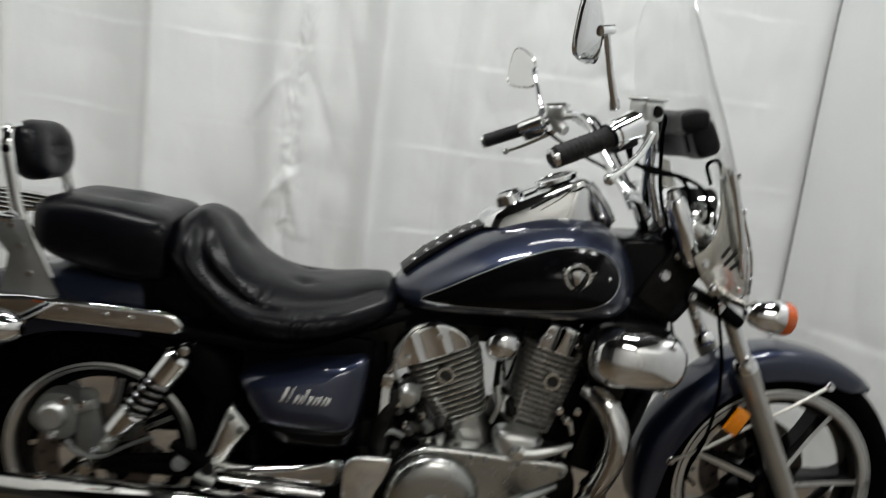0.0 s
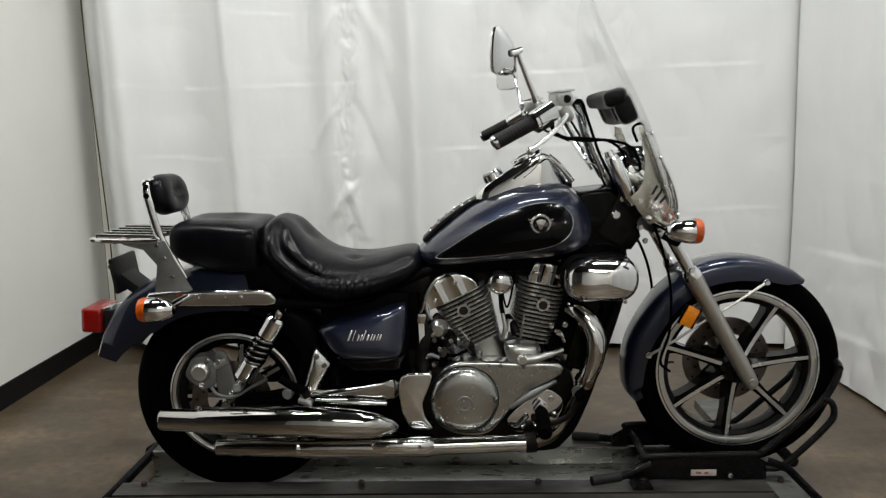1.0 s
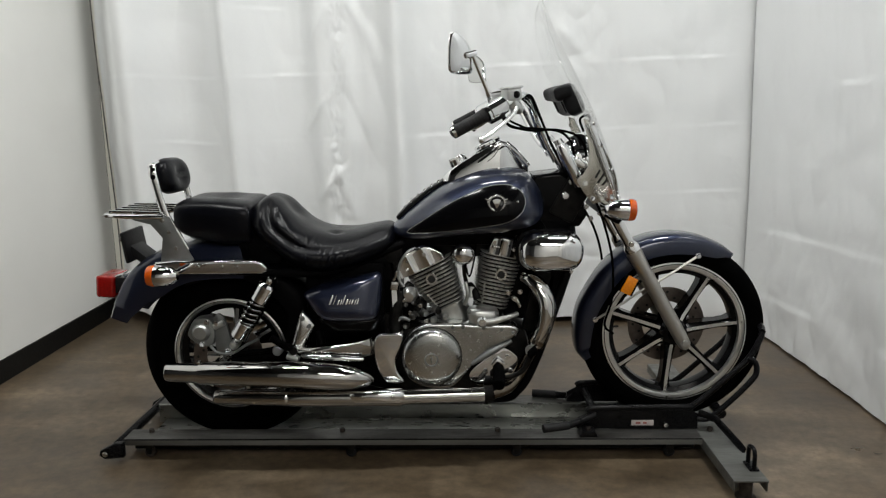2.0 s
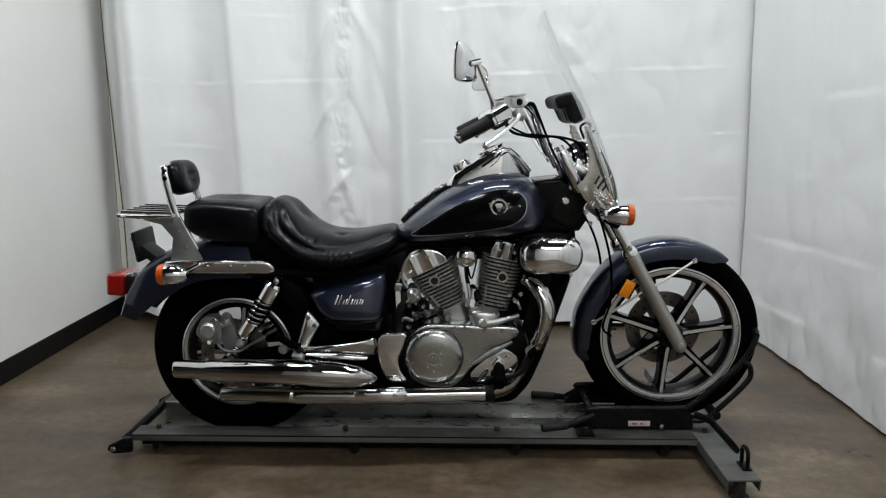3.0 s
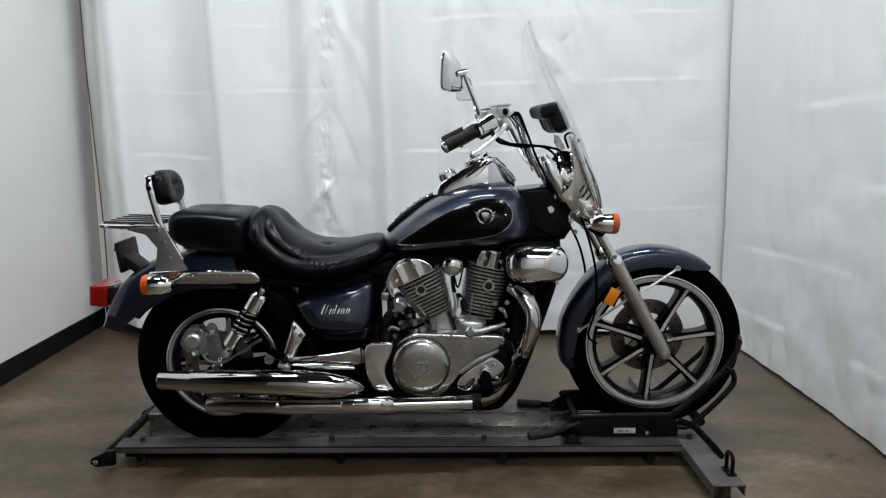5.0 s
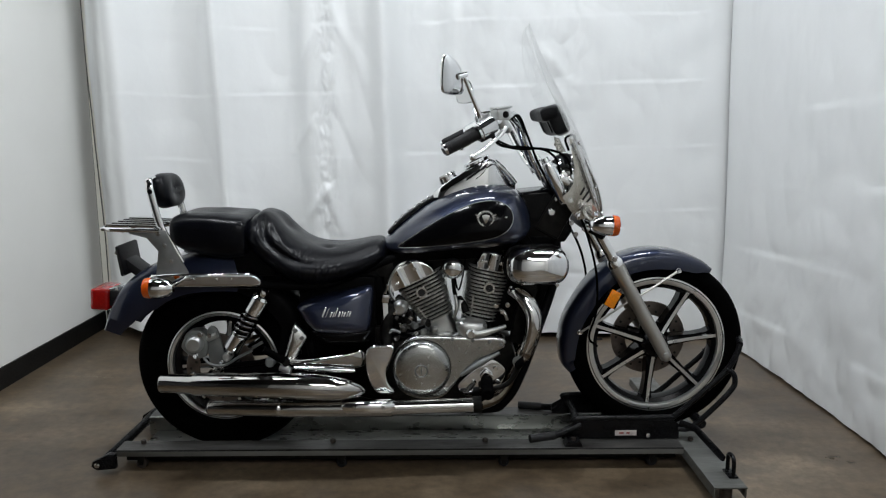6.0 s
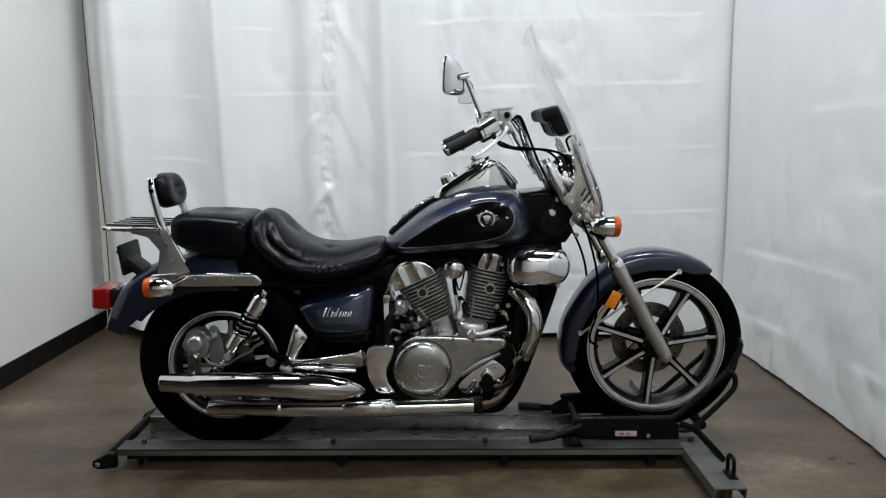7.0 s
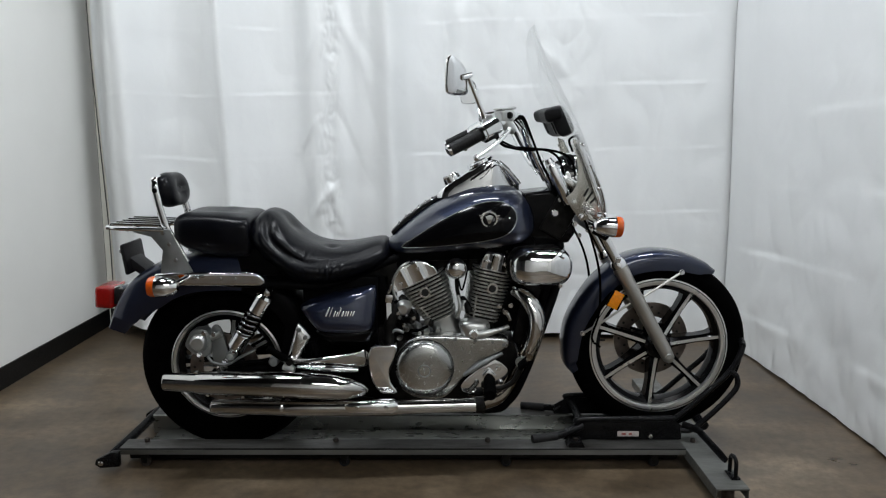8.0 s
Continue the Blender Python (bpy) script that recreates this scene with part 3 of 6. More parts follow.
front_wheel = wheel("front_wheel", FA, 0.254, 0.327, 0.052, 7, 8, "cast alloy front wheel with seven black spokes")
rear_wheel = wheel("rear_wheel", RA, 0.204, 0.326, 0.074, 7, 30, "cast alloy rear wheel with wide tyre")
part("valve_stem", tube([FA + V(-0.215, -0.01, 0.012), FA + V(-0.19, -0.012, 0.014)], 0.004, 8), BLACK_PLASTIC, front_wheel)


def brake_disc(axle, r, y, parent):
    bm = bmesh.new()
    prof = [(r * 0.62, -0.0025), (r, -0.0025), (r, 0.0025), (r * 0.62, 0.0025)]
    lathe(prof, axle + V(0, y, 0), (0, 1, 0), 56, bm, closed=True)
    ob = part("brake_disc", bm, DISC_STEEL, parent, "drilled steel brake disc, browned by heat")
    for k in range(6):
        a = math.tau * k / 6 + 0.3
        part("disc_arm", tube([axle + V(0.035 * math.cos(a), y, 0.035 * math.sin(a)), axle + V(r * 0.64 * math.cos(a + 0.3), y, r * 0.64 * math.sin(a + 0.3))], 0.009, 8), FRAME_BLACK, parent)
    first = None
    for k in range(24):
        a = math.tau * k / 24
        q = r * (0.73 if k % 2 else 0.87)
        spot = axle + V(q * math.cos(a), y, q * math.sin(a))
        if first is None:
            first = part("disc_hole", lathe([(0, -0.0032), (0.005, -0.0032), (0.005, 0.0032), (0, 0.0032)], (0, 0, 0), (0, 1, 0), 8), SHADE_DARK, parent)
            hole = first
        else:
            hole = new("disc_hole", first.data)
            hole.parent = parent
        hole.location = spot
    return ob


brake_disc(FA, 0.140, 0.062, front_wheel)
brake_disc(RA, 0.125, -0.088, rear_wheel)


def fender(path, width, drop, k=8, crown=1.0):
    """A mudguard: a rounded channel along a line in x and z, open on the inner side."""
    rows = spline([(*p, d, w) for p, d, w in zip(path, drop, width)], k)
    rings = []
    for i, (x, z, d, w) in enumerate(rows):
        a, b = rows[max(i - 1, 0)][:2], rows[min(i + 1, len(rows) - 1)][:2]
        way = np.array(b) - a
        way /= np.hypot(*way)
        inn = np.array((way[1], -way[0]))  # toward the wheel
        outer = [(-1.0, 1.0), (-1.0, 0.72), (-0.97, 0.45), (-0.9, 0.25), (-0.75, 0.1), (-0.45, 0.02), (0, 0), (0.45, 0.02), (0.75, 0.1), (0.9, 0.25), (0.97, 0.45), (1.0, 0.72), (1.0, 1.0)]
        outer = [(y, f * crown if f < 0.7 else f) for y, f in outer]
        ring = [(x + inn[0] * d * f, y * w, z + inn[1] * d * f) for y, f in outer]
        ring += [(x + inn[0] * (d * f + 0.004 * (f < 0.9)), y * (w - 0.004), z + inn[1] * (d * f + 0.004 * (f < 0.9))) for y, f in outer[::-1]]
        rings.append(ring)
    bm = bmesh.new()
    skin(bm, rings)
    return bm


ffender = part("front_fender", fender(
    [(1.270, 0.300), (1.238, 0.345), (1.232, 0.432), (1.251, 0.518), (1.310, 0.624), (1.370, 0.691), (1.450, 0.746), (1.551, 0.768), (1.654, 0.758), (1.738, 0.725), (1.780, 0.694)],
    [0.045, 0.062, 0.068, 0.070, 0.072, 0.072, 0.072, 0.072, 0.070, 0.062, 0.045],
    [0.03, 0.050, 0.062, 0.066, 0.068, 0.070, 0.072, 0.072, 0.066, 0.050, 0.02]), PAINT_BLUE, bike, "dark blue metallic front fender")
for s in (-1, 1):
    part("fender_stay", tube([(1.494, s * 0.092, 0.598), (1.56, s * 0.090, 0.640), (1.645, s * 0.078, 0.693)], 0.0045, 8), ALLOY_SATIN, ffender, "bright metal fender stay")
    part("fender_stay", tube([(1.300, s * 0.078, 0.468), (1.37, s * 0.098, 0.520), (1.46, s * 0.102, 0.585)], 0.0045, 8), ALLOY_SATIN, ffender, "bright metal fender stay")
    part("fender_bolt", bolt(1.645, s * 0.078, 0.693, 0.008, 0.01, s), CHROME, ffender)
    part("fender_bolt", bolt(1.300, s * 0.074, 0.466, 0.008, 0.008, s), CHROME, ffender)

# fork legs, upper covers, axle
fork_way = (V(1.612, 0, 0.372) - V(1.236, 0, 1.030)).normalized()


def fork_leg(s):
    base = V(1.612, s * 0.108, 0.372)
    at = lambda d: base - fork_way * d
    leg = part("fork_leg", tube([at(0.0), at(0.012), at(0.05), at(0.10), at(0.34), at(0.385), at(0.40)], [0.012, 0.021, 0.024, 0.0245, 0.0245, 0.027, 0.027], 20), FORK_GREY, bike, "satin grey fork slider")
    part("fork_tube", tube([at(0.40), at(0.60)], 0.0185, 18), CHROME, leg, "chrome fork tube")
    part("dust_cap", tube([at(0.398), at(0.412), at(0.425)], [0.0275, 0.0275, 0.022], 18), CHROME, leg)
    part("upper_cover", tube([at(0.58), at(0.585), at(0.74), at(0.76)], [0.022, 0.026, 0.026, 0.021], 20), CHROME_WORN, leg, "worn chrome fork cover")
    part("axle_cap", bolt(1.598, s * 0.128, 0.397, 0.011, 0.008, s), ALLOY, leg)
    part("slider_bolt", bolt(1.402, s * 0.128, 0.745, 0.009, 0.01, s), CHROME, leg)
    return leg


for s in (-1, 1):
    fork_leg(s)
for s in (-1, 1):
    part("fork_cover", tube([(1.160, s * 0.122, 1.078), (1.166, s * 0.122, 1.066), (1.222, s * 0.124, 0.955), (1.228, s * 0.124, 0.943)], [0.018, 0.0225, 0.0225, 0.018], 20), CHROME, bike, "chrome upper fork cover")
    part("fork_cap", tube([(1.158, s * 0.122, 1.080), (1.150, s * 0.122, 1.096)], [0.016, 0.013], 16), CHROME, bike)
part("front_axle", tube([(1.592, -0.12, 0.408), (1.592, 0.12, 0.408)], 0.011, 12), ALLOY, bike)
for h, m, nm in ((0.735, ALLOY_POLISHED, "upper_triple_clamp"), (0.545, FRAME_BLACK, "lower_triple_clamp")):
    c = V(1.612, 0, 0.372) - fork_way * h
    part(nm, box(c - V(0.012, 0, 0.0), (0.085, 0.275, 0.032), (0, 29.7, 0), 0.012, segments=3), m, bike)
part("amber_reflector_bracket", box((1.398, -0.137, 0.605), (0.05, 0.006, 0.062), (0, 25, 0), 0.002), FRAME_BLACK, bike)
part("reflector", box((1.397, -0.144, 0.606), (0.036, 0.012, 0.062), (0, 27, 0), 0.004), AMBER, bike, "amber side reflector")
part("brake_hose", tube([(1.255, -0.128, 1.0), (1.262, -0.15, 0.93), (1.30, -0.155, 0.83), (1.335, -0.15, 0.70), (1.345, -0.125, 0.56), (1.325, -0.11, 0.46), (1.36, -0.09, 0.42)], 0.0042, 8, 6), RUBBER, bike, "black front brake hose")
part("speedometer_cable", tube([(1.235, 0.10, 1.0), (1.262, 0.14, 0.88), (1.325, 0.145, 0.76), (1.355, 0.14, 0.66), (1.36, 0.115, 0.55)], 0.0045, 8, 6), RUBBER, bike)

# steering neck and frame
part("steering_neck", prism([(1.075, 0.975), (1.17, 0.985), (1.225, 0.96), (1.262, 0.84), (1.235, 0.80), (1.14, 0.788), (1.05, 0.80), (1.06, 0.9)], -0.088, 0.088, 0.014, segments=3), PAINT_BLACK, bike, "black steering neck cover")
part("neck_cap", lathe([(0, -0.012), (0.010, -0.012), (0.015, -0.007), (0.0155, 0.004)], (1.183, -0.092, 0.907), (0, 1, 0), 20), CHROME, bike)
part("neck_block", box((1.205, -0.07, 0.90), (0.09, 0.06, 0.16), (0, 29, 0), 0.01), CASE_DARK, bike)
for z_, x_ in ((0.955, 1.20), (0.87, 1.252), (0.83, 1.268)):
    part("neck_bolt", bolt(x_, -0.108, z_, 0.007, 0.006), CHROME_WORN, bike)
part("hose_guide", box((1.262, -0.128, 0.93), (0.022, 0.02, 0.04), (0, 30, 0), 0.004), CHROME_WORN, bike)
part("hose_guide", box((1.300, -0.132, 0.855), (0.022, 0.02, 0.03), (0, 30, 0), 0.004), CHROME_WORN, bike)
for s in (-1, 1):
    part("frame_downtube", tube([(1.20, s * 0.06, 0.86), (1.205, s * 0.09, 0.70), (1.146, s * 0.13, 0.52), (1.080, s * 0.150, 0.34), (1.025, s * 0.150, 0.240), (0.94, s * 0.14, 0.205), (0.55, s * 0.115, 0.215), (0.38, s * 0.12, 0.30), (0.33, s * 0.12, 0.45)], 0.017, 12, 5), FRAME_BLACK, bike)
    part("frame_upper_tube", tube([(1.12, s * 0.03, 0.86), (0.80, s * 0.06, 0.785), (0.60, s * 0.09, 0.735), (0.40, s * 0.125, 0.66), (0.20, s * 0.135, 0.66), (-0.05, s * 0.13, 0.67)], 0.016, 10, 5), FRAME_BLACK, bike)
    part("swing_arm", tube([(0.40, s * 0.11, 0.36), (0.22, s * 0.115, 0.352), (0.0, s * 0.105, 0.343)], [0.022, 0.021, 0.019], 12, 4), FRAME_BLACK, bike)
part("frame_backbone", prism([(0.62, 0.70), (0.64, 0.80), (1.08, 0.86), (1.12, 0.80), (0.92, 0.74), (0.72, 0.735)], -0.10, 0.10, 0.012), FRAME_BLACK, bike)
part("battery_case", box((0.43, 0, 0.52), (0.27, 0.23, 0.33), bevel=0.015), FRAME_BLACK, bike)
part("inner_fender", fender([(-0.15, 0.69), (-0.03, 0.725), (0.10, 0.715), (0.23, 0.64), (0.315, 0.52), (0.30, 0.38)], [0.105] * 6, [0.09] * 6, 6), FRAME_BLACK, bike)
part("seat_base", box((0.33, 0, 0.675), (0.52, 0.2, 0.06), bevel=0.02), FRAME_BLACK, bike)

part("seat_pan", box((0.145, 0, 0.735), (0.15, 0.25, 0.10), bevel=0.02), FRAME_BLACK, bike)

# fuel tank
TANK = spline([
    (0.598, 0.808, 0.770, 0.06), (0.625, 0.834, 0.758, 0.11), (0.66, 0.865, 0.754, 0.148), (0.73, 0.920, 0.757, 0.185), (0.80, 0.961, 0.764, 0.212), (0.89, 0.996, 0.772, 0.235),
    (0.97, 1.007, 0.779, 0.242), (1.035, 0.998, 0.788, 0.228), (1.078, 0.968, 0.800, 0.19), (1.103, 0.930, 0.822, 0.14), (1.114, 0.90, 0.85, 0.08)], 8)
TANK_MID = 0.36


def tank_side(x, z):
    """Half width of the tank at a place on its side."""
    top, bot, w = (np.interp(x, TANK[:, 0], TANK[:, c]) for c in (1, 2, 3))
    mid = bot + TANK_MID * (top - bot)
    f = min(abs(z - mid) / ((top - mid) if z > mid else (mid - bot)), 1.0)
    return w * max(1 - f**2.05, 0.0) ** (1 / 2.6)


rings = []
for x, top, bot, w in TANK:
    mid = bot + TANK_MID * (top - bot)
    rings.append([(x, y, mid + z) for y, z in oval(w, top - mid, mid - bot, 56, 2.6, 2.05)])
bm = bmesh.new()
skin(bm, rings)
tank = part("fuel_tank", bm, PAINT_BLUE, bike, "dark blue metallic teardrop fuel tank")
PANEL = [(0.652, 0.799), (0.70, 0.833), (0.76, 0.874), (0.83, 0.915), (0.90, 0.946), (0.96, 0.957), (1.005, 0.950), (1.032, 0.925), (1.036, 0.893), (1.018, 0.862), (0.975, 0.838), (0.90, 0.822), (0.80, 0.807), (0.70, 0.795), (0.66, 0.792)]
edge = rounded(PANEL, 6)
for s in (-1, 1):
    o = np.array(edge)
    c = np.array((0.90, 0.872))
    rings = [[(q[0], s * (tank_side(*q) + 0.0015), q[1]) for q in (c + (p - c) * f for p in o)] for f in (1.0, 0.97, 0.9, 0.8, 0.65, 0.5, 0.35, 0.2, 0.07)]
    bm = bmesh.new()
    skin(bm, rings, caps=False)
    bm.faces.new([v for v in bm.verts][-len(o):])
    part("tank_panel", bm, PAINT_BLACK, tank, "gloss black inset panel")
    part("panel_pinstripe", tube([(q[0], s * (tank_side(*q) + 0.0015), q[1]) for q in edge + edge[:1]], 0.0015, 6), ALLOY_DULL, tank, "thin silver pinstripe")
    # round winged badge
    bx, bz = 0.945, 0.902
    by = s * (tank_side(bx, bz) + 0.003)
    badge = part("tank_badge", lathe([(0.0195, 0.0), (0.0225, s * 0.004), (0.0265, s * 0.004), (0.0290, 0.0), (0.0275, -s * 0.004), (0.0225, -s * 0.004)], (bx, by, bz), (0, 1, 0), 32, closed=True), CHROME_WORN, tank, "round chrome winged badge")
    part("badge_centre", prism([(bx - 0.014, bz + 0.010), (bx, bz + 0.014), (bx + 0.014, bz + 0.010), (bx + 0.007, bz - 0.006), (bx + 0.002, bz - 0.019), (bx - 0.002, bz - 0.019), (bx - 0.007, bz - 0.006)], by - 0.003, by + 0.003, 0.0008), CHROME_WORN, badge)
    for d in (-1, 1):
        for i in range(3):
            part("badge_wing", prism([(bx + d * 0.024, bz + 0.012 - 0.008 * i), (bx + d * (0.035 - 0.003 * i), bz + 0.015 - 0.009 * i), (bx + d * (0.033 - 0.003 * i), bz + 0.010 - 0.009 * i), (bx + d * 0.024, bz + 0.006 - 0.008 * i)], by - 0.003, by + 0.004, 0.0006), CHROME_WORN, badge)
    for i in range(12):
        a = math.tau * i / 12
        part("badge_dot", ball((bx + 0.025 * math.cos(a), by + s * 0.003, bz + 0.025 * math.sin(a)), 0.0022, n=8), CHROME_WORN, badge)
    part("tank_stud", ball((1.012, s * (tank_side(1.012, 0.905) + 0.002), 0.905), 0.005), CHROME, tank)

# dash on the tank
rings = []
for x, top, bot, wb, wt in spline([(0.772, 0.972, 0.955, 0.055, 0.04), (0.80, 0.998, 0.958, 0.074, 0.05), (0.87, 1.042, 0.968, 0.084, 0.056), (0.945, 1.083, 0.978, 0.086, 0.056), (0.975, 1.090, 0.98, 0.082, 0.052), (1.005, 1.066, 0.978, 0.07, 0.046), (1.045, 1.025, 0.972, 0.05, 0.036), (1.062, 1.0, 0.968, 0.036, 0.026)], 5):
    half = [(wb, bot), (wb * 0.985, bot + 0.25 * (top - bot)), (wb * 0.93, top - 0.14 * (top - bot)), (wb * 0.88, top - 0.04 * (top - bot)), (wt * 0.7, top)]
    rings.append([(x, -y, z) for y, z in half] + [(x, y, z) for y, z in half[::-1]])
bm = bmesh.new()
skin(bm, rings)
dash = part("tank_dash", bm, CHROME, bike, "chrome instrument housing on the tank")
part("dash_trim", tube([(0.905, -0.074, 1.028), (0.945, -0.072, 1.062), (0.972, -0.066, 1.082), (1.005, -0.055, 1.055), (1.05, -0.042, 1.012)], [0.004, 0.007, 0.008, 0.007, 0.004], 10, 5), PAINT_BLACK, dash, "black trim on the dash")
part("dash_rail", tube([(0.985, -0.058, 1.082), (1.02, -0.052, 1.050), (1.062, -0.04, 1.004)], [0.009, 0.011, 0.008], 12, 4), CHROME, dash)
part("instrument_face", lathe([(0, 0.004), (0.040, 0.004), (0.044, 0.0)], (0.925, 0, 1.079), (-0.43, 0, 0.9), 32), PAINT_BLACK, dash, "round speedometer glass")
part("instrument_bezel", lathe([(0.042, 0.0), (0.044, 0.006), (0.049, 0.004), (0.050, -0.004)], (0.925, 0, 1.079), (-0.43, 0, 0.9), 32), CHROME, dash)
part("fuel_cap", lathe([(0, 0.02), (0.025, 0.019), (0.032, 0.012), (0.034, -0.01)], (0.824, -0.02, 1.020), (-0.45, 0, 0.9), 28), CHROME, dash, "chrome fuel filler cap")
part("cap_hinge", box((0.809, -0.045, 1.028), (0.035, 0.012, 0.012), (0, -22, 0), 0.004), CHROME, dash)
strap = part("tank_strap", prism([(0.612, 0.822), (0.66, 0.868), (0.72, 0.917), (0.785, 0.955), (0.79, 0.968), (0.72, 0.929), (0.655, 0.880), (0.606, 0.831)], -0.045, 0.045, 0.003), BLACK_PLASTIC, tank, "black studded strip behind the dash")
for i in range(7):
    x = 0.632 + 0.024 * i
    z = np.interp(x, [0.606, 0.655, 0.72, 0.79], [0.831, 0.880, 0.929, 0.968])
    for y in (-0.034, 0.034):
        part("strap_stud", ball((x, y, z), 0.0065, squash=(1, 1, 0.8), n=10), CHROME, strap)

# seats
def seat_body(rows, pw, ph, k=14, n=96, wrinkle=None, mid_f=0.45):
    rr = []
    for x, top, bot, w in spline(rows, k):
        mid = bot + mid_f * (top - bot)
        ring = []
        for y, z in oval(w, top - mid, mid - bot, n, pw, ph):
            p = V(x, y, mid + z)
            if wrinkle:
                p += wrinkle(p, w)
            ring.append(p)
        rr.append(ring)
    b = bmesh.new()
    skin(b, rr)
    return b


CREASE = spline([(0.176, 0.903), (0.187, 0.869), (0.203, 0.824), (0.240, 0.787), (0.279, 0.762), (0.33, 0.744), (0.40, 0.743), (0.469, 0.757), (0.565, 0.782)], 10)


def rider_wrinkle(p, w):
    """A bolster round the back, a crease where the cushion meets it, gathers below the bend and a hollow for the rider."""
    away = math.sqrt(((CREASE - (p.x, p.z)) ** 2).sum(1).min())
    at_side = min(1.0, max(0.0, (abs(p.y) - 0.05) / 0.06))
    deep = 0.015 if p.x < 0.28 else max(0.004, 0.015 - (p.x - 0.28) * 0.12)
    wide = 0.013 if p.x < 0.28 else 0.009
    push = -deep * math.exp(-((away / wide) ** 2)) + 0.006 * math.exp(-(((away - 0.032) / 0.018) ** 2)) * (p.x < 0.32)
    push -= 0.006 * math.exp(-((((p.x - 0.215) * 0.75 + (p.z - 0.862) * 0.5) / 0.007) ** 2)) * math.exp(-(((p.z - 0.85) / 0.035) ** 2)) * (p.x > 0.17)
    zone = 0.8 * math.exp(-(((p.x - 0.325) / 0.040) ** 2) - (((p.z - 0.772) / 0.020) ** 2)) + 0.9 * math.exp(-(((p.x - 0.405) / 0.085) ** 2) - (((p.z - 0.705) / 0.034) ** 2))
    line = p.x - 0.42 * (p.z - 0.75) + 0.012 * noise.noise(V(p.x * 9, 4, p.z * 13))
    wave = math.sin(line * 290 + 1.6 * noise.noise(V(p.x * 11, p.y * 5, p.z * 9)))
    push += 0.0031 * zone * wave * (0.7 + 1.0 * noise.noise(V(p.x * 30, 2, p.z * 12)))
    soft = 0.002 * noise.noise(V(p.x * 14, p.y * 14, p.z * 14))
    dy = (push + soft) * math.copysign(1, p.y) * at_side
    hollow = -0.004 * math.exp(-((p.y / 0.07) ** 2)) * (p.z > 0.74) * math.exp(-(((p.x - 0.36) / 0.12) ** 2))
    dent = -0.008 * math.exp(-(((p.x - 0.40) / 0.022) ** 2) - (((abs(p.y) - 0.07) / 0.018) ** 2)) * (p.z > 0.73)
    back = -0.02 * math.exp(-((p.y / 0.06) ** 2)) * math.exp(-(((p.x - 0.245) / 0.03) ** 2)) * (p.z > 0.8)
    return V(0.0, dy, hollow + dent + back + soft)


rider_seat = part("rider_seat", seat_body([
    (0.112, 0.832, 0.815, 0.08), (0.122, 0.872, 0.790, 0.135), (0.142, 0.899, 0.760, 0.160), (0.175, 0.913, 0.722, 0.178), (0.215, 0.902, 0.690, 0.188), (0.247, 0.871, 0.668, 0.196), (0.287, 0.828, 0.652, 0.205),
    (0.336, 0.801, 0.645, 0.21), (0.40, 0.789, 0.648, 0.205), (0.48, 0.794, 0.666, 0.188), (0.545, 0.806, 0.692, 0.155), (0.583, 0.807, 0.715, 0.125), (0.600, 0.792, 0.735, 0.10), (0.606, 0.773, 0.75, 0.06)], 2.5, 1.75, 16, 120, wrinkle=rider_wrinkle), LEATHER, bike, "black leather rider seat, creased at the bend")
for x, y, z in ((0.40, -0.07, 0.758), (0.40, 0.07, 0.758)):
    part("seat_button", ball((x, y, z), 0.012, squash=(1, 1, 0.5), n=12), LEATHER, rider_seat)


def pillion_wrinkle(p, w):
    s = 0.004 * noise.noise(V(p.x * 12, p.y * 12, p.z * 12))
    pinch = -0.014 * math.exp(-(((p.x - 0.01) / 0.05) ** 2) - ((p.y / 0.06) ** 2)) * (p.z > 0.86)
    return V(0, s, s + pinch)


pillion = part("pillion_seat", seat_body([
    (-0.140, 0.850, 0.830, 0.09), (-0.137, 0.882, 0.812, 0.132), (-0.126, 0.898, 0.797, 0.148), (-0.09, 0.909, 0.775, 0.158), (0.0, 0.911, 0.757, 0.164), (0.07, 0.905, 0.753, 0.167), (0.108, 0.900, 0.753, 0.166), (0.126, 0.888, 0.758, 0.158), (0.133, 0.862, 0.775, 0.135), (0.134, 0.835, 0.795, 0.10)], 5.0, 3.6, wrinkle=pillion_wrinkle, mid_f=0.5), LEATHER, bike, "black leather pillion seat")

# backrest, sissy bar and luggage rack
rest = seat_body([(-0.20, 0.985, 0.965, 0.05), (-0.196, 1.02, 0.935, 0.085), (-0.182, 1.036, 0.920, 0.099), (-0.162, 1.040, 0.916, 0.103), (-0.142, 1.032, 0.920, 0.097), (-0.131, 1.005, 0.94, 0.08), (-0.128, 0.985, 0.965, 0.045)], 3.2, 3.0, 6, 48, mid_f=0.5,
    wrinkle=lambda p, w: V(-0.016 * math.exp(-((p.y / 0.035) ** 2) - (((p.z - 0.978) / 0.03) ** 2)) * (p.x > -0.15), 0, 0) + 0.003 * V(0, noise.noise(p * 20), noise.noise(p * 17)))
bmesh.ops.translate(rest, verts=rest.verts[:], vec=(-0.018, 0, 0.006))
bmesh.ops.rotate(rest, verts=rest.verts[:], cent=(-0.16, 0, 0.98), matrix=Matrix.Rotation(radians(-10), 3, "Y"))
backrest = part("backrest_pad", rest, LEATHER, bike, "black leather tufted backrest pad")
part("backrest_button", ball((-0.157, 0, 0.984), 0.010, squash=(0.6, 1, 1), n=12), LEATHER, backrest)
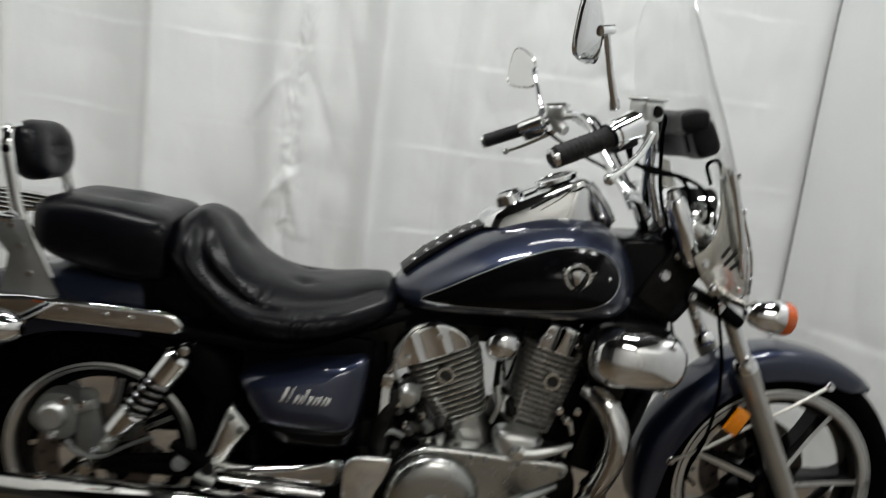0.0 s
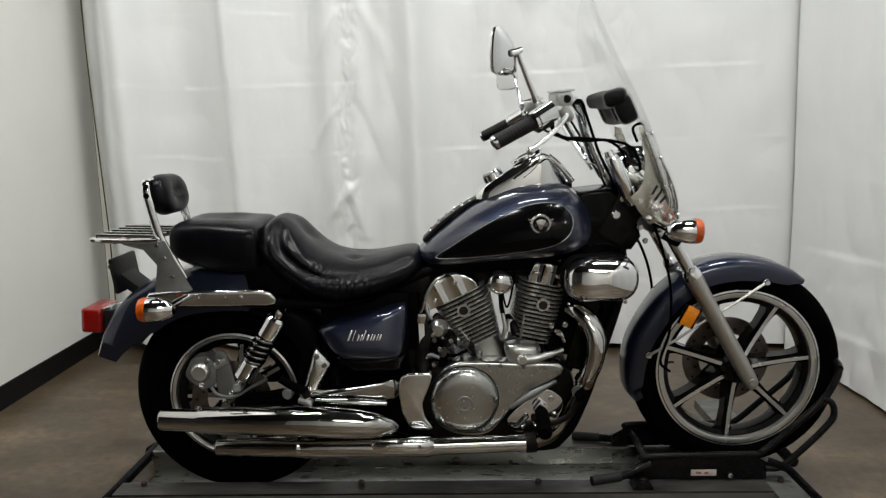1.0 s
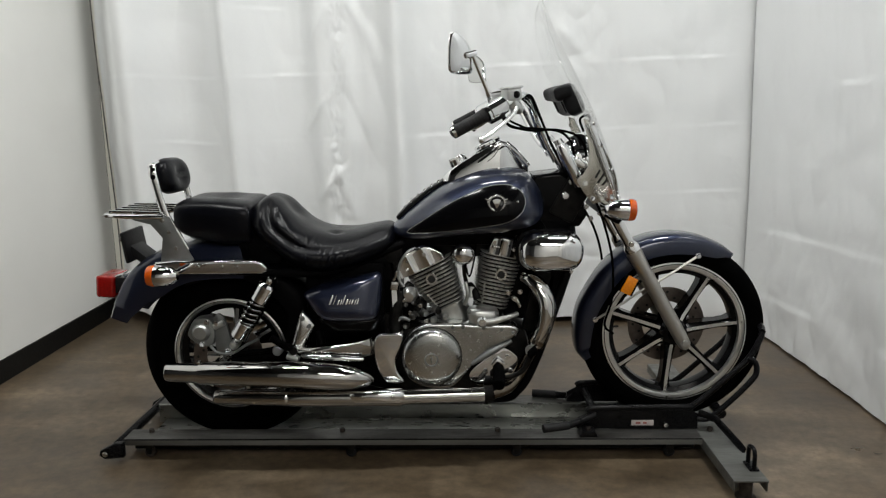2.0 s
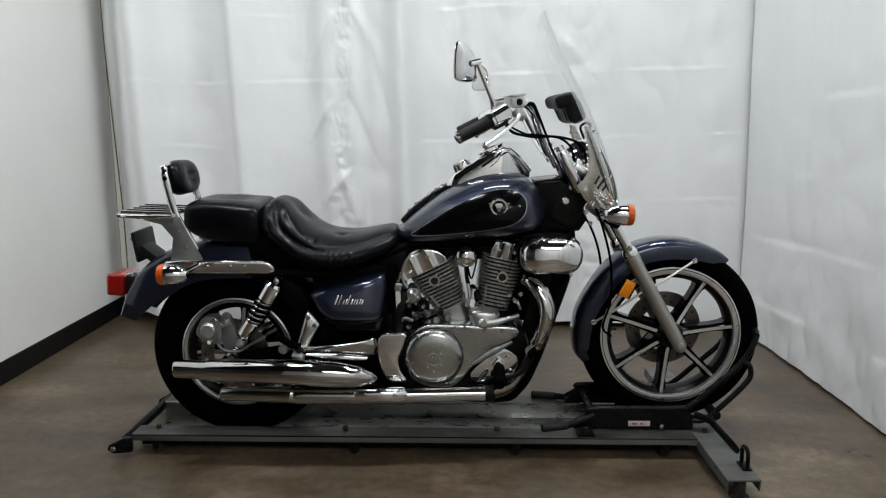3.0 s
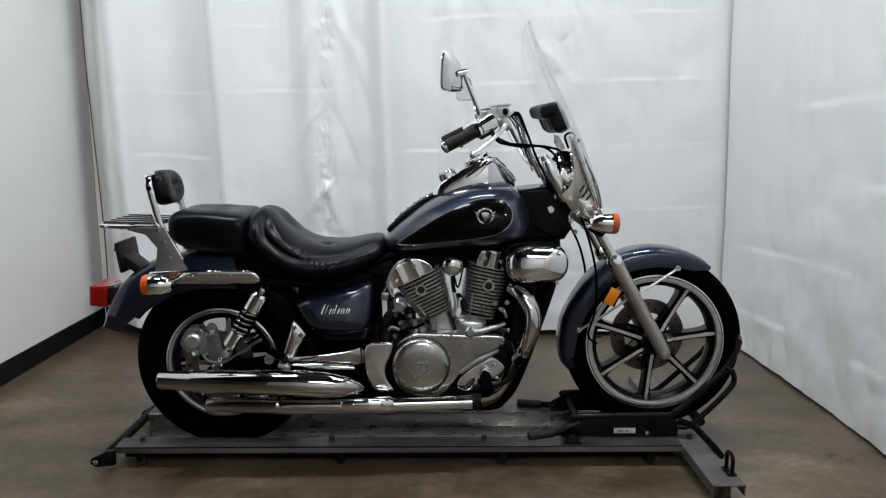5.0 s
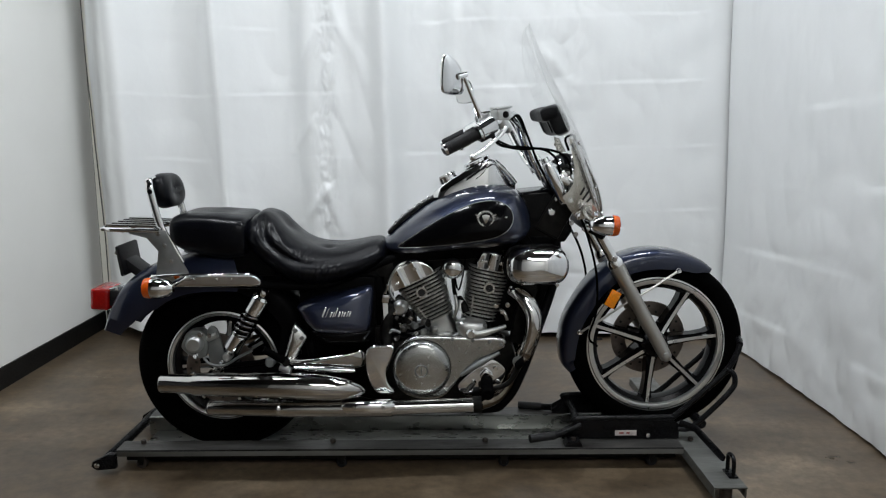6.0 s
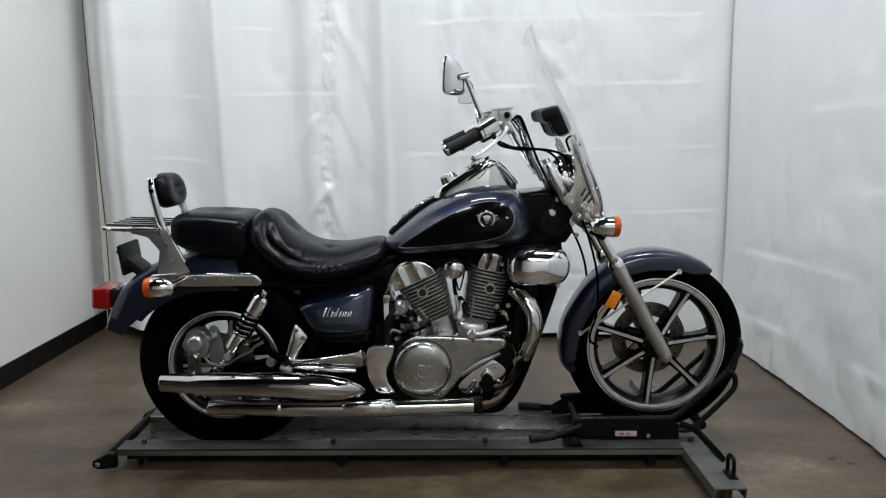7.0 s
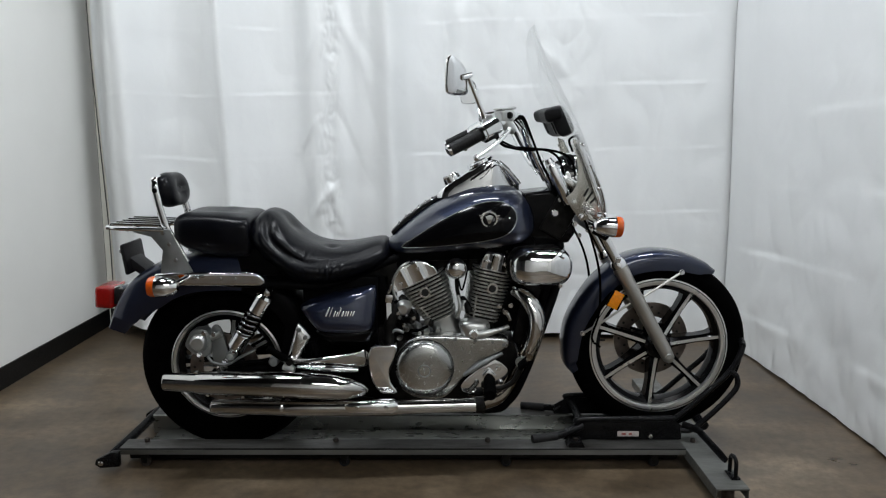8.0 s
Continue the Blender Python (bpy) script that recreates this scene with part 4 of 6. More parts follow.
sissy = part("sissy_bar", tube([(-0.105, -0.128, 0.735), (-0.135, -0.128, 0.80), (-0.170, -0.126, 0.868), (-0.196, -0.124, 0.975), (-0.204, -0.116, 1.012), (-0.206, -0.09, 1.028), (-0.206, 0.09, 1.028), (-0.204, 0.116, 1.012), (-0.196, 0.124, 0.975), (-0.170, 0.126, 0.868), (-0.135, 0.128, 0.80), (-0.105, 0.128, 0.735)], 0.0135, 14, 5, flat=0.4), CHROME, bike, "flat chrome sissy bar")
for s in (-1, 1):
    part("sissy_bolt", bolt(-0.197, s * 0.130, 0.985, 0.007, 0.005, s), FRAME_BLACK, sissy)
    part("bar_bracket", prism([(-0.188, 0.850), (-0.150, 0.852), (-0.128, 0.80), (-0.078, 0.705), (-0.19, 0.70), (-0.178, 0.78), (-0.215, 0.826), (-0.275, 0.842), (-0.275, 0.852)], s * 0.136 - 0.003, s * 0.136 + 0.003, 0.0015), ALLOY_DULL, sissy, "dull grey side bracket")
    for bx_, bz_ in ((-0.155, 0.80), (-0.135, 0.745), (-0.175, 0.84)):
        part("bracket_bolt", bolt(bx_, s * 0.1395, bz_, 0.006, 0.004, s), CHROME, sissy)
rack = part("luggage_rack", tube([(-0.165, -0.15, 0.852), (-0.29, -0.152, 0.856), (-0.345, -0.145, 0.858), (-0.368, -0.115, 0.859), (-0.368, 0.115, 0.859), (-0.345, 0.145, 0.858), (-0.29, 0.152, 0.856), (-0.165, 0.15, 0.852)], 0.0075, 10, 4), CHROME, bike, "chrome luggage rack")
for y in (-0.10, -0.05, 0.0, 0.05, 0.10):
    part("rack_bar", tube([(-0.165, y, 0.860), (-0.368, y, 0.866)], 0.0055, 8), CHROME, rack)
for x in (-0.20, -0.29):
    part("rack_crossbar", tube([(x, -0.15, 0.851), (x, 0.15, 0.851)], 0.0055, 8), CHROME, rack)

# rear fender, rails, tail lamp, signals, plate carrier
rfender = part("rear_fender", fender([(-0.416, 0.490), (-0.394, 0.552), (-0.354, 0.626), (-0.296, 0.684), (-0.21, 0.730), (-0.10, 0.757), (0.05, 0.764), (0.130, 0.752), (0.172, 0.715), (0.182, 0.66)],
    [0.092, 0.098, 0.102, 0.106, 0.113, 0.12, 0.125, 0.125, 0.12, 0.11], [0.070, 0.100, 0.128, 0.145, 0.14, 0.132, 0.129, 0.128, 0.126, 0.12], crown=0.4), PAINT_BLUE, bike, "dark blue metallic rear fender")
rail_outline = [(-0.225, 0.672), (-0.205, 0.698), (-0.14, 0.704), (0.135, 0.704), (0.158, 0.698), (0.174, 0.682), (0.174, 0.664), (0.160, 0.656), (-0.14, 0.656), (-0.20, 0.658)]
for s in (-1, 1):
    rail = part("fender_rail", prism(rail_outline, s * 0.142 - 0.013, s * 0.142 + 0.013, 0.0115, segments=6), CHROME, bike, "chrome fender strut")
    for x in (-0.06, 0.02, 0.07):
        part("rail_bolt", bolt(x, s * 0.1545, 0.682, 0.007, 0.005, s), CHROME, rail)
    sig = part("rear_turn_signal", lathe([(0, 0.06), (0.014, 0.058), (0.026, 0.045), (0.033, 0.02), (0.0345, 0.0), (0.034, -0.012)], (-0.132, s * 0.300, 0.686), (1, 0, 0), 32), CHROME, bike, "chrome bullet turn signal")
    part("signal_lens", lathe([(0.034, 0.0), (0.034, -0.014), (0.031, -0.023), (0.02, -0.028), (0, -0.030)], (-0.144, s * 0.300, 0.686), (1, 0, 0), 32), ORANGE, sig, "orange lens")
    part("signal_stem", tube([(-0.10, s * 0.27, 0.686), (-0.09, s * 0.15, 0.688)], 0.010, 12), CHROME, sig)
    fs = part("front_turn_signal", lathe([(0, -0.066), (0.012, -0.063), (0.024, -0.048), (0.032, -0.02), (0.0345, 0.0), (0.034, 0.01)], (1.342, s * 0.286, 0.884), (1, 0, -0.05), 32), CHROME, bike, "chrome bullet turn signal")
    part("signal_lens", lathe([(0.0345, 0.0), (0.034, 0.014), (0.031, 0.021), (0.02, 0.026), (0, 0.028)], (1.350, s * 0.286, 0.884), (1, 0, -0.05), 32), ORANGE, fs, "orange lens")
    part("signal_stem", tube([(1.305, s * 0.262, 0.888), (1.295, s * 0.12, 0.892)], 0.009, 12), CHROME, fs)
tail = part("tail_lamp", box((-0.430, 0, 0.592), (0.066, 0.13, 0.078), (0, 4, 0), 0.012, segments=3), RED, bike, "red tail lamp")
part("lamp_base", box((-0.380, 0, 0.594), (0.036, 0.11, 0.060), (0, 4, 0), 0.008), BLACK_PLASTIC, tail)
part("lamp_trim", box((-0.384, 0, 0.622), (0.04, 0.10, 0.018), (0, -12, 0), 0.006), CHROME, tail)
carrier = part("plate_carrier", box((-0.338, 0, 0.735), (0.014, 0.17, 0.110), (0, -8, 0), 0.008), BLACK_PLASTIC, bike, "empty black number plate carrier")
part("carrier_arm", prism([(-0.338, 0.705), (-0.330, 0.738), (-0.27, 0.69), (-0.285, 0.665)], -0.05, 0.05, 0.006), BLACK_PLASTIC, carrier)
for y in (-0.08, 0.08):
    part("carrier_bolt", lathe([(0, 0.008), (0.008, 0.006), (0.009, 0.0)], (-0.350, y * 0.85, 0.765), (-1, 0, 0.1), 12), CHROME_WORN, carrier)

# side covers with a bright name strip
COVER = [(0.297, 0.590), (0.345, 0.616), (0.43, 0.637), (0.52, 0.653), (0.548, 0.657), (0.560, 0.642), (0.559, 0.59), (0.553, 0.535), (0.540, 0.508), (0.50, 0.499), (0.43, 0.498), (0.368, 0.504), (0.334, 0.530), (0.311, 0.562)]
UNDER = [(0.345, 0.512), (0.545, 0.512), (0.545, 0.475), (0.53, 0.458), (0.41, 0.455), (0.37, 0.475)]
for s in (-1, 1):
    shell = dome(rounded(COVER, 5), s * 0.130, s * 0.216, 3.2, 20, straight=0.2)
    for w in shell.verts:
        w.co.y -= s * 0.26 * (w.co.z - 0.55) * fade(abs(w.co.y), 0.13, 0.2)
    cover = part("side_cover", shell, PAINT_BLUE, bike, "dark blue metallic side cover")
    part("cover_underside", dome(rounded(UNDER, 4), s * 0.12, s * 0.198, 2.6, 10, straight=0.3), PAINT_BLACK, cover, "black lower edge of the cover")
    # the word in bright script, as slanting strokes of its size
    for dx, w_, h_ in ((0.0, 0.006, 0.034), (0.012, 0.003, 0.034), (0.024, 0.005, 0.019), (0.033, 0.004, 0.019), (0.042, 0.004, 0.032), (0.052, 0.006, 0.019), (0.062, 0.004, 0.019), (0.070, 0.005, 0.019), (0.080, 0.004, 0.019), (0.088, 0.005, 0.019)):
        part("name_stroke", box((0.398 + dx, s * (0.2175 - 0.26 * (h_ / 2 + 0.012)), 0.562 + h_ / 2 + 0.02 * dx), (w_, 0.004, h_), (s * 14, 20, 0), 0.001), CHROME, cover, "bright script strokes")

# rear suspension
for s in (-1, 1):
    top, low = V(0.190, s * 0.172, 0.640), V(0.045, s * 0.150, 0.405)
    at = lambda f: top.lerp(low, f)
    shock = part("shock_absorber", tube([at(0.0), at(1.0)], 0.010, 12), CHROME, bike, "chrome rear shock absorber")
    part("shock_top", tube([at(0.05), at(0.08), at(0.30), at(0.32)], [0.024, 0.032, 0.032, 0.026], 24), CHROME, shock)
    part("shock_body", tube([at(0.63), at(0.65), at(0.86), at(0.89)], [0.026, 0.031, 0.031, 0.022], 24), CHROME, shock)
    side = (low - top).cross(V(0, 1, 0)).normalized()
    other = (low - top).normalized().cross(side)
    coil = []
    for i in range(70):
        f = i / 69
        a = f * math.tau * 4.6
        coil.append(at(0.32 + 0.32 * f) + 0.0290 * (math.cos(a) * side + math.sin(a) * other))
    part("spring", tube(coil, 0.0056, 10), SPRING_STEEL, shock, "black chromed coil spring")
    part("shock_core", tube([at(0.3), at(0.68)], 0.022, 14), FRAME_BLACK, shock)
    part("shock_bolt", lathe([(0, s * 0.026), (0.010, s * 0.024), (0.014, s * 0.012), (0.012, -s * 0.02)], top, (0, 1, 0), 18), CHROME, shock)
    part("shock_eye", lathe([(0, s * 0.016), (0.012, s * 0.014), (0.016, s * 0.006), (0.016, -s * 0.03)], low, (0, 1, 0), 18), ALLOY, shock)
caliper = part("rear_caliper", lathe([(0, -0.03), (0.022, -0.03), (0.030, -0.022), (0.034, 0.0), (0.034, 0.03)], (-0.075, -0.115, 0.445), (0, 1, 0), 24), ALLOY, bike, "cast alloy rear brake caliper")
part("caliper_body", prism(rounded([(-0.115, 0.462), (-0.095, 0.49), (-0.05, 0.492), (-0.03, 0.46), (-0.035, 0.405), (-0.06, 0.39), (-0.095, 0.40), (-0.125, 0.43)], 3), -0.125, -0.075, 0.008), ALLOY_DULL, caliper)
part("caliper_mount", prism(rounded([(-0.03, 0.50), (0.0, 0.495), (0.02, 0.42), (0.03, 0.36), (0.0, 0.345), (-0.03, 0.37), (-0.035, 0.44)], 3), -0.112, -0.098, 0.004), ALLOY_DULL, caliper)
part("caliper_pin", tube([(-0.03, -0.122, 0.462), (0.005, -0.122, 0.478)], 0.011, 12), ALLOY, caliper)
for x, z in ((-0.02, 0.475), (0.015, 0.375), (-0.075, 0.40), (-0.055, 0.478)):
    part("caliper_bolt", bolt(x, -0.126, z, 0.008, 0.008), CHROME, caliper)
part("axle_nut", lathe([(0, -0.03), (0.013, -0.03), (0.017, -0.022), (0.018, 0.0), (0.024, 0.002), (0.024, 0.01)], (0.003, -0.125, 0.343), (0, 1, 0), 6), CHROME_WORN, bike)
part("brake_line", tube([(-0.045, -0.13, 0.395), (-0.02, -0.14, 0.375), (0.03, -0.145, 0.372), (0.08, -0.142, 0.40), (0.13, -0.14, 0.425)], 0.005, 8, 6), ALLOY_DULL, bike, "braided rear brake line")
part("torque_rod", tube([(0.03, -0.13, 0.365), (0.15, -0.135, 0.380), (0.25, -0.135, 0.40)], 0.009, 10), FRAME_BLACK, bike)
part("swing_pivot", lathe([(0, -0.02), (0.014, -0.02), (0.017, -0.014), (0.018, 0.02)], (0.200, -0.165, 0.392), (0, 1, 0), 20), ALLOY_DULL, bike)
peg = part("passenger_peg_bracket", dome(rounded([(0.286, 0.528), (0.302, 0.524), (0.331, 0.490), (0.328, 0.472), (0.304, 0.430), (0.280, 0.385), (0.262, 0.374), (0.246, 0.388), (0.262, 0.45)], 4), -0.160, -0.192, 2.2, 10, straight=0.4), ALLOY_POLISHED, bike, "bright alloy passenger peg bracket")
for x, z in ((0.293, 0.508), (0.314, 0.482)):
    part("bracket_bolt", bolt(x, -0.187, z, 0.007, 0.006), ALLOY_DULL, peg)
part("bracket_knuckle", tube([(0.238, -0.192, 0.380), (0.276, -0.198, 0.368)], 0.012, 12), ALLOY, peg)
part("passenger_peg", tube([(0.258, -0.18, 0.400), (0.240, -0.205, 0.415), (0.190, -0.215, 0.452)], [0.013, 0.013, 0.012], 12), RUBBER, peg, "folded black rubber peg")
part("peg_clevis", tube([(0.265, -0.182, 0.385), (0.262, -0.206, 0.40)], 0.014, 12), CHROME_WORN, peg)

# exhaust
muffler = part("upper_muffler", tube([(-0.154, -0.255, 0.346), (-0.15, -0.255, 0.346), (-0.046, -0.255, 0.343), (-0.040, -0.255, 0.343), (0.30, -0.250, 0.333), (0.312, -0.25, 0.332), (0.40, -0.247, 0.326), (0.47, -0.242, 0.318), (0.512, -0.235, 0.310), (0.53, -0.225, 0.305)],
    [0.029, 0.031, 0.034, 0.0385, 0.0445, 0.0455, 0.0445, 0.038, 0.024, 0.008], 32), PIPE_CHROME, bike, "long chrome upper muffler")
part("muffler_seam", tube([(0.306, -0.25, 0.3325), (0.313, -0.25, 0.3323)], 0.0470, 32), PIPE_CHROME, muffler)
part("muffler_mouth", lathe([(0, 0.003), (0.0255, 0.0), (0.026, -0.002)], (-0.1552, -0.255, 0.346), (1, 0, 0), 24), SHADE_DARK, muffler)
part("muffler_clip", box((-0.042, -0.262, 0.383), (0.014, 0.014, 0.01), bevel=0.003), CHROME, muffler)
lower = part("lower_muffler", tube([(-0.003, -0.235, 0.250), (0.0, -0.235, 0.250), (0.095, -0.235, 0.250), (0.10, -0.235, 0.250), (0.232, -0.235, 0.2475), (0.234, -0.235, 0.2475), (0.241, -0.235, 0.2475), (0.243, -0.235, 0.2475), (0.25, -0.235, 0.247), (0.255, -0.235, 0.247), (0.62, -0.235, 0.247), (0.64, -0.235, 0.248), (0.915, -0.232, 0.255)],
    [0.022, 0.024, 0.026, 0.0275, 0.029, 0.0302, 0.0302, 0.029, 0.0295, 0.0305, 0.031, 0.026, 0.0245], 28), PIPE_CHROME, bike, "chrome lower muffler")
part("muffler_mouth", lathe([(0, 0.003), (0.019, 0.0), (0.0195, -0.002)], (-0.0042, -0.235, 0.250), (1, 0, 0), 24), SHADE_DARK, lower)
shieldp = part("heat_shield", tube([(0.46, -0.255, 0.258), (0.475, -0.262, 0.258), (0.62, -0.262, 0.258), (0.635, -0.255, 0.258)], [0.014, 0.022, 0.022, 0.014], 20, flat=0.6), CHROME, lower, "chrome heat shield")
for x in (0.50, 0.60):
    part("shield_screw", bolt(x, -0.277, 0.262, 0.006, 0.004), CHROME_WORN, shieldp)
part("pipe_clamp", tube([(0.905, -0.232, 0.255), (0.935, -0.231, 0.256)], 0.029, 20), CASE_DARK, lower, "blackened pipe clamp")
part("front_header", tube([(1.045, -0.120, 0.636), (1.066, -0.140, 0.628), (1.092, -0.158, 0.604), (1.116, -0.168, 0.553), (1.110, -0.17, 0.480), (1.080, -0.17, 0.405)], [0.022, 0.027, 0.031, 0.032, 0.030, 0.026], 26, 6), PIPE_CHROME, bike, "chrome front exhaust header with bluing")
part("header_shield", tube([(1.088, -0.182, 0.607), (1.112, -0.194, 0.555), (1.107, -0.196, 0.485), (1.084, -0.190, 0.425)], [0.012, 0.022, 0.021, 0.012], 18, 5, flat=0.8), CHROME_WORN, bike, "worn chrome header shield")
part("header_clamp", tube([(1.090, -0.17, 0.428), (1.083, -0.17, 0.414)], 0.031, 20), PIPE_BROWN, bike)
part("lower_header", tube([(1.080, -0.165, 0.405), (1.052, -0.165, 0.350), (1.025, -0.17, 0.300), (0.985, -0.20, 0.266), (0.93, -0.23, 0.256)], 0.020, 18, 6), PIPE_BROWN, bike, "browned lower exhaust pipe")
part("slotted_bracket", lathe([(0.008, 0.0), (0.018, 0.0), (0.018, 0.012), (0.008, 0.012)], (1.062, -0.205, 0.398), (0, 1, 0), 20, closed=True), ALLOY, bike)
part("rear_header", tube([(0.66, -0.10, 0.60), (0.62, -0.13, 0.56), (0.605, -0.14, 0.50), (0.60, -0.14, 0.40), (0.57, -0.17, 0.33)], 0.022, 16, 5), CASE_DARK, bike)
guard = part("chain_guard", dome(rounded([(0.225, 0.392), (0.27, 0.404), (0.38, 0.424), (0.51, 0.440), (0.534, 0.432), (0.540, 0.395), (0.520, 0.372), (0.42, 0.374), (0.30, 0.382)], 4), -0.140, -0.214, 2.4, 12, straight=0.3), PIPE_CHROME, bike, "long tapered chrome guard")
part("guard_rod", tube([(0.29, -0.216, 0.386), (0.40, -0.222, 0.382), (0.50, -0.220, 0.376)], [0.006, 0.011, 0.007], 14, 5), CHROME, guard)
part("engine_guard_plate", prism(rounded([(0.545, 0.452), (0.60, 0.460), (0.632, 0.456), (0.624, 0.415), (0.606, 0.37), (0.612, 0.325), (0.634, 0.29), (0.60, 0.283), (0.57, 0.292), (0.545, 0.335), (0.535, 0.39)], 4), -0.205, -0.15, 0.010, segments=3), CHROME, bike, "chrome engine side plate")

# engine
crank = part("crankcase", prism(rounded([(0.57, 0.30), (0.56, 0.44), (0.66, 0.46), (0.80, 0.462), (0.98, 0.47), (1.05, 0.44), (1.06, 0.34), (1.00, 0.25), (0.85, 0.22), (0.66, 0.22)], 4), -0.14, 0.14, 0.02), CASE_DARK, bike, "near-black crankcase")
# near-black block added as shade in the recess above the case
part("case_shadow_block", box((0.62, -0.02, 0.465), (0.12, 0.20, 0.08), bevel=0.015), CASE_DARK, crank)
part("outer_case", prism(rounded([(0.70, 0.482), (0.78, 0.487), (0.90, 0.482), (1.00, 0.480), (1.022, 0.464), (1.012, 0.440), (0.95, 0.405), (0.895, 0.368), (0.858, 0.325), (0.80, 0.262), (0.72, 0.256), (0.65, 0.29), (0.625, 0.36), (0.645, 0.44)], 5), -0.182, -0.12, 0.022, segments=5), CASE_POLISHED, crank, "polished alloy outer case")
part("case_blue_rib", tube([(0.865, -0.186, 0.345), (0.93, -0.186, 0.388), (1.00, -0.180, 0.425)], [0.006, 0.012, 0.006], 10, 4), ALLOY_DULL, crank)
clutch = part("clutch_cover", lathe([(0, -0.0225), (0.03, -0.0222), (0.060, -0.0205), (0.082, -0.0165), (0.094, -0.010), (0.1, -0.002), (0.101, 0.03)], (0.728, -0.196, 0.372), (0, 1, 0), 64), CASE_POLISHED, crank, "round brushed alloy clutch cover")
part("clutch_gasket", lathe([(0.101, 0.0), (0.106, 0.004), (0.106, 0.02)], (0.728, -0.184, 0.372), (0, 1, 0), 64), CASE_DARK, crank)
part("clutch_emblem_ring", lathe([(0.0185, 0.0), (0.020, -0.002), (0.022, -0.002), (0.0235, 0.0)], (0.728, -0.2188, 0.372), (0, 1, 0), 32), ALLOY_DULL, clutch)
part("clutch_emblem_mark", box((0.728, -0.2195, 0.372), (0.004, 0.003, 0.020), bevel=0.001), ALLOY_DULL, clutch)
for x, z in ((0.80, 0.474), (0.835, 0.474), (0.905, 0.470), (0.965, 0.466), (1.005, 0.455)):
    part("case_bolt", bolt(x, -0.183, z, 0.0055, 0.006), ALLOY_DULL, crank)


def cylinder(base, lean, span, half_v, low_v, half_y, fins, cover, name, label, foot):
    """One finned cylinder with its head cover; lean in degrees toward the front, span of the fins along its axis, cover as an outline across and along the axis."""
    u, v = V(math.sin(radians(lean)), 0, math.cos(radians(lean))), V(math.cos(radians(lean)), 0, -math.sin(radians(lean)))
    base = Vector(base)
    at = lambda a, y, h: base + v * a + V(0, y, 0) + u * h
    h0, h1 = span
    # barrel coloured dark, so the gaps between fins look shaded
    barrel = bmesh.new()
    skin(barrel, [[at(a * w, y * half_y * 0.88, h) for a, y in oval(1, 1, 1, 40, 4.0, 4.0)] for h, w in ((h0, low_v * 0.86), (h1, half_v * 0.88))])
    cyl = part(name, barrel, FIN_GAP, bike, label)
    skirt = bmesh.new()
    skin(skirt, [[at(a * w, y * half_y * f, h) for a, y in oval(1, 1, 1, 40, 5.0, 5.0)] for h, w, f in ((-0.075, low_v * 0.80, 1.02), (h0 - 0.008, low_v * 0.80, 1.0), (h0 - 0.002, low_v * 0.86, 1.0), (h0 + 0.004, low_v * 0.86, 0.96))])
    part("cylinder_skirt", skirt, foot, cyl, "smooth cast cylinder foot")
    for i in range(fins):
        f = i / (fins - 1)
        h = h0 + (h1 - h0) * f
        w = low_v + (half_v - low_v) * min(1.0, f * 1.35)
        b, t = bmesh.new(), 0.0023
        ring = lambda g, hh: [at(a * w * g, y * half_y * g, hh) for a, y in oval(1, 1, 1, 44, 5.0, 5.0)]
        skin(b, [ring(0.985, h - t), ring(1.0, h - t * 0.4), ring(1.0, h + t * 0.4), ring(0.985, h + t)])
        part("fin", b, ALLOY_FIN, cyl)
    for a in (-0.52,):
        part("fin_rib", tube([at(a * low_v, -half_y * 0.955, h0), at(a * half_v, -half_y * 0.955, h0 + (h1 - h0) * 0.45)], 0.003, 8), ALLOY_FIN, cyl)
    # the cover: scalloped flutes up both faces, rolled over at the outline
    rim = np.array(rounded(cover, 4))
    a0, a1 = rim[:, 0].min() + 0.0008, rim[:, 0].max() - 0.0008
    loop = np.vstack([rim, rim[:1]])

    def rise(a):
        """Top of the outline over a place across the cylinder."""
        return max([h_ + (a - a_) / (b_ - a_) * (k_ - h_) for (a_, h_), (b_, k_) in zip(loop, loop[1:]) if (a_ - a) * (b_ - a) < 0] + [h1 + 0.006])

    cap_mesh, rings = bmesh.new(), []
    for i in range(61):
        a = a0 + (a1 - a0) * i / 60
        top, edge = rise(a), min(a - a0, a1 - a)
        round_in = math.sqrt(max(0.0, 1 - max(0.0, 1 - edge / 0.012) ** 2))
        groove = 0.0065 * abs(math.sin(3 * math.pi * (a - a0) / (a1 - a0))) ** 0.8
        ring = []
        for side in (-1, 1):
            for j in range(13):
                f = j / 12 if side < 0 else 1 - j / 12
                h = h1 + 0.002 + (top - h1 - 0.002) * f
                over = math.sqrt(max(0.0, 1 - max(0.0, 1 - (top - h) / 0.014) ** 2))
                ring.append(at(a, side * (half_y * 0.80 + (half_y * 0.23 - groove) * min(over, 1.0) * round_in), h))
        rings.append(ring)
    skin(cap_mesh, rings)
    cap = part("head_cover", cap_mesh, CHROME, cyl, "fluted chrome cylinder head cover", angle=60)
    for a, h in cover[1:-1:3]:
        c = base + v * a * 0.72 + u * (h1 + (h - h1) * 0.55)
        part("cover_bolt", bolt(c.x, -half_y * 1.03, c.z, 0.006, 0.005), CHROME, cap)
    return cyl, at


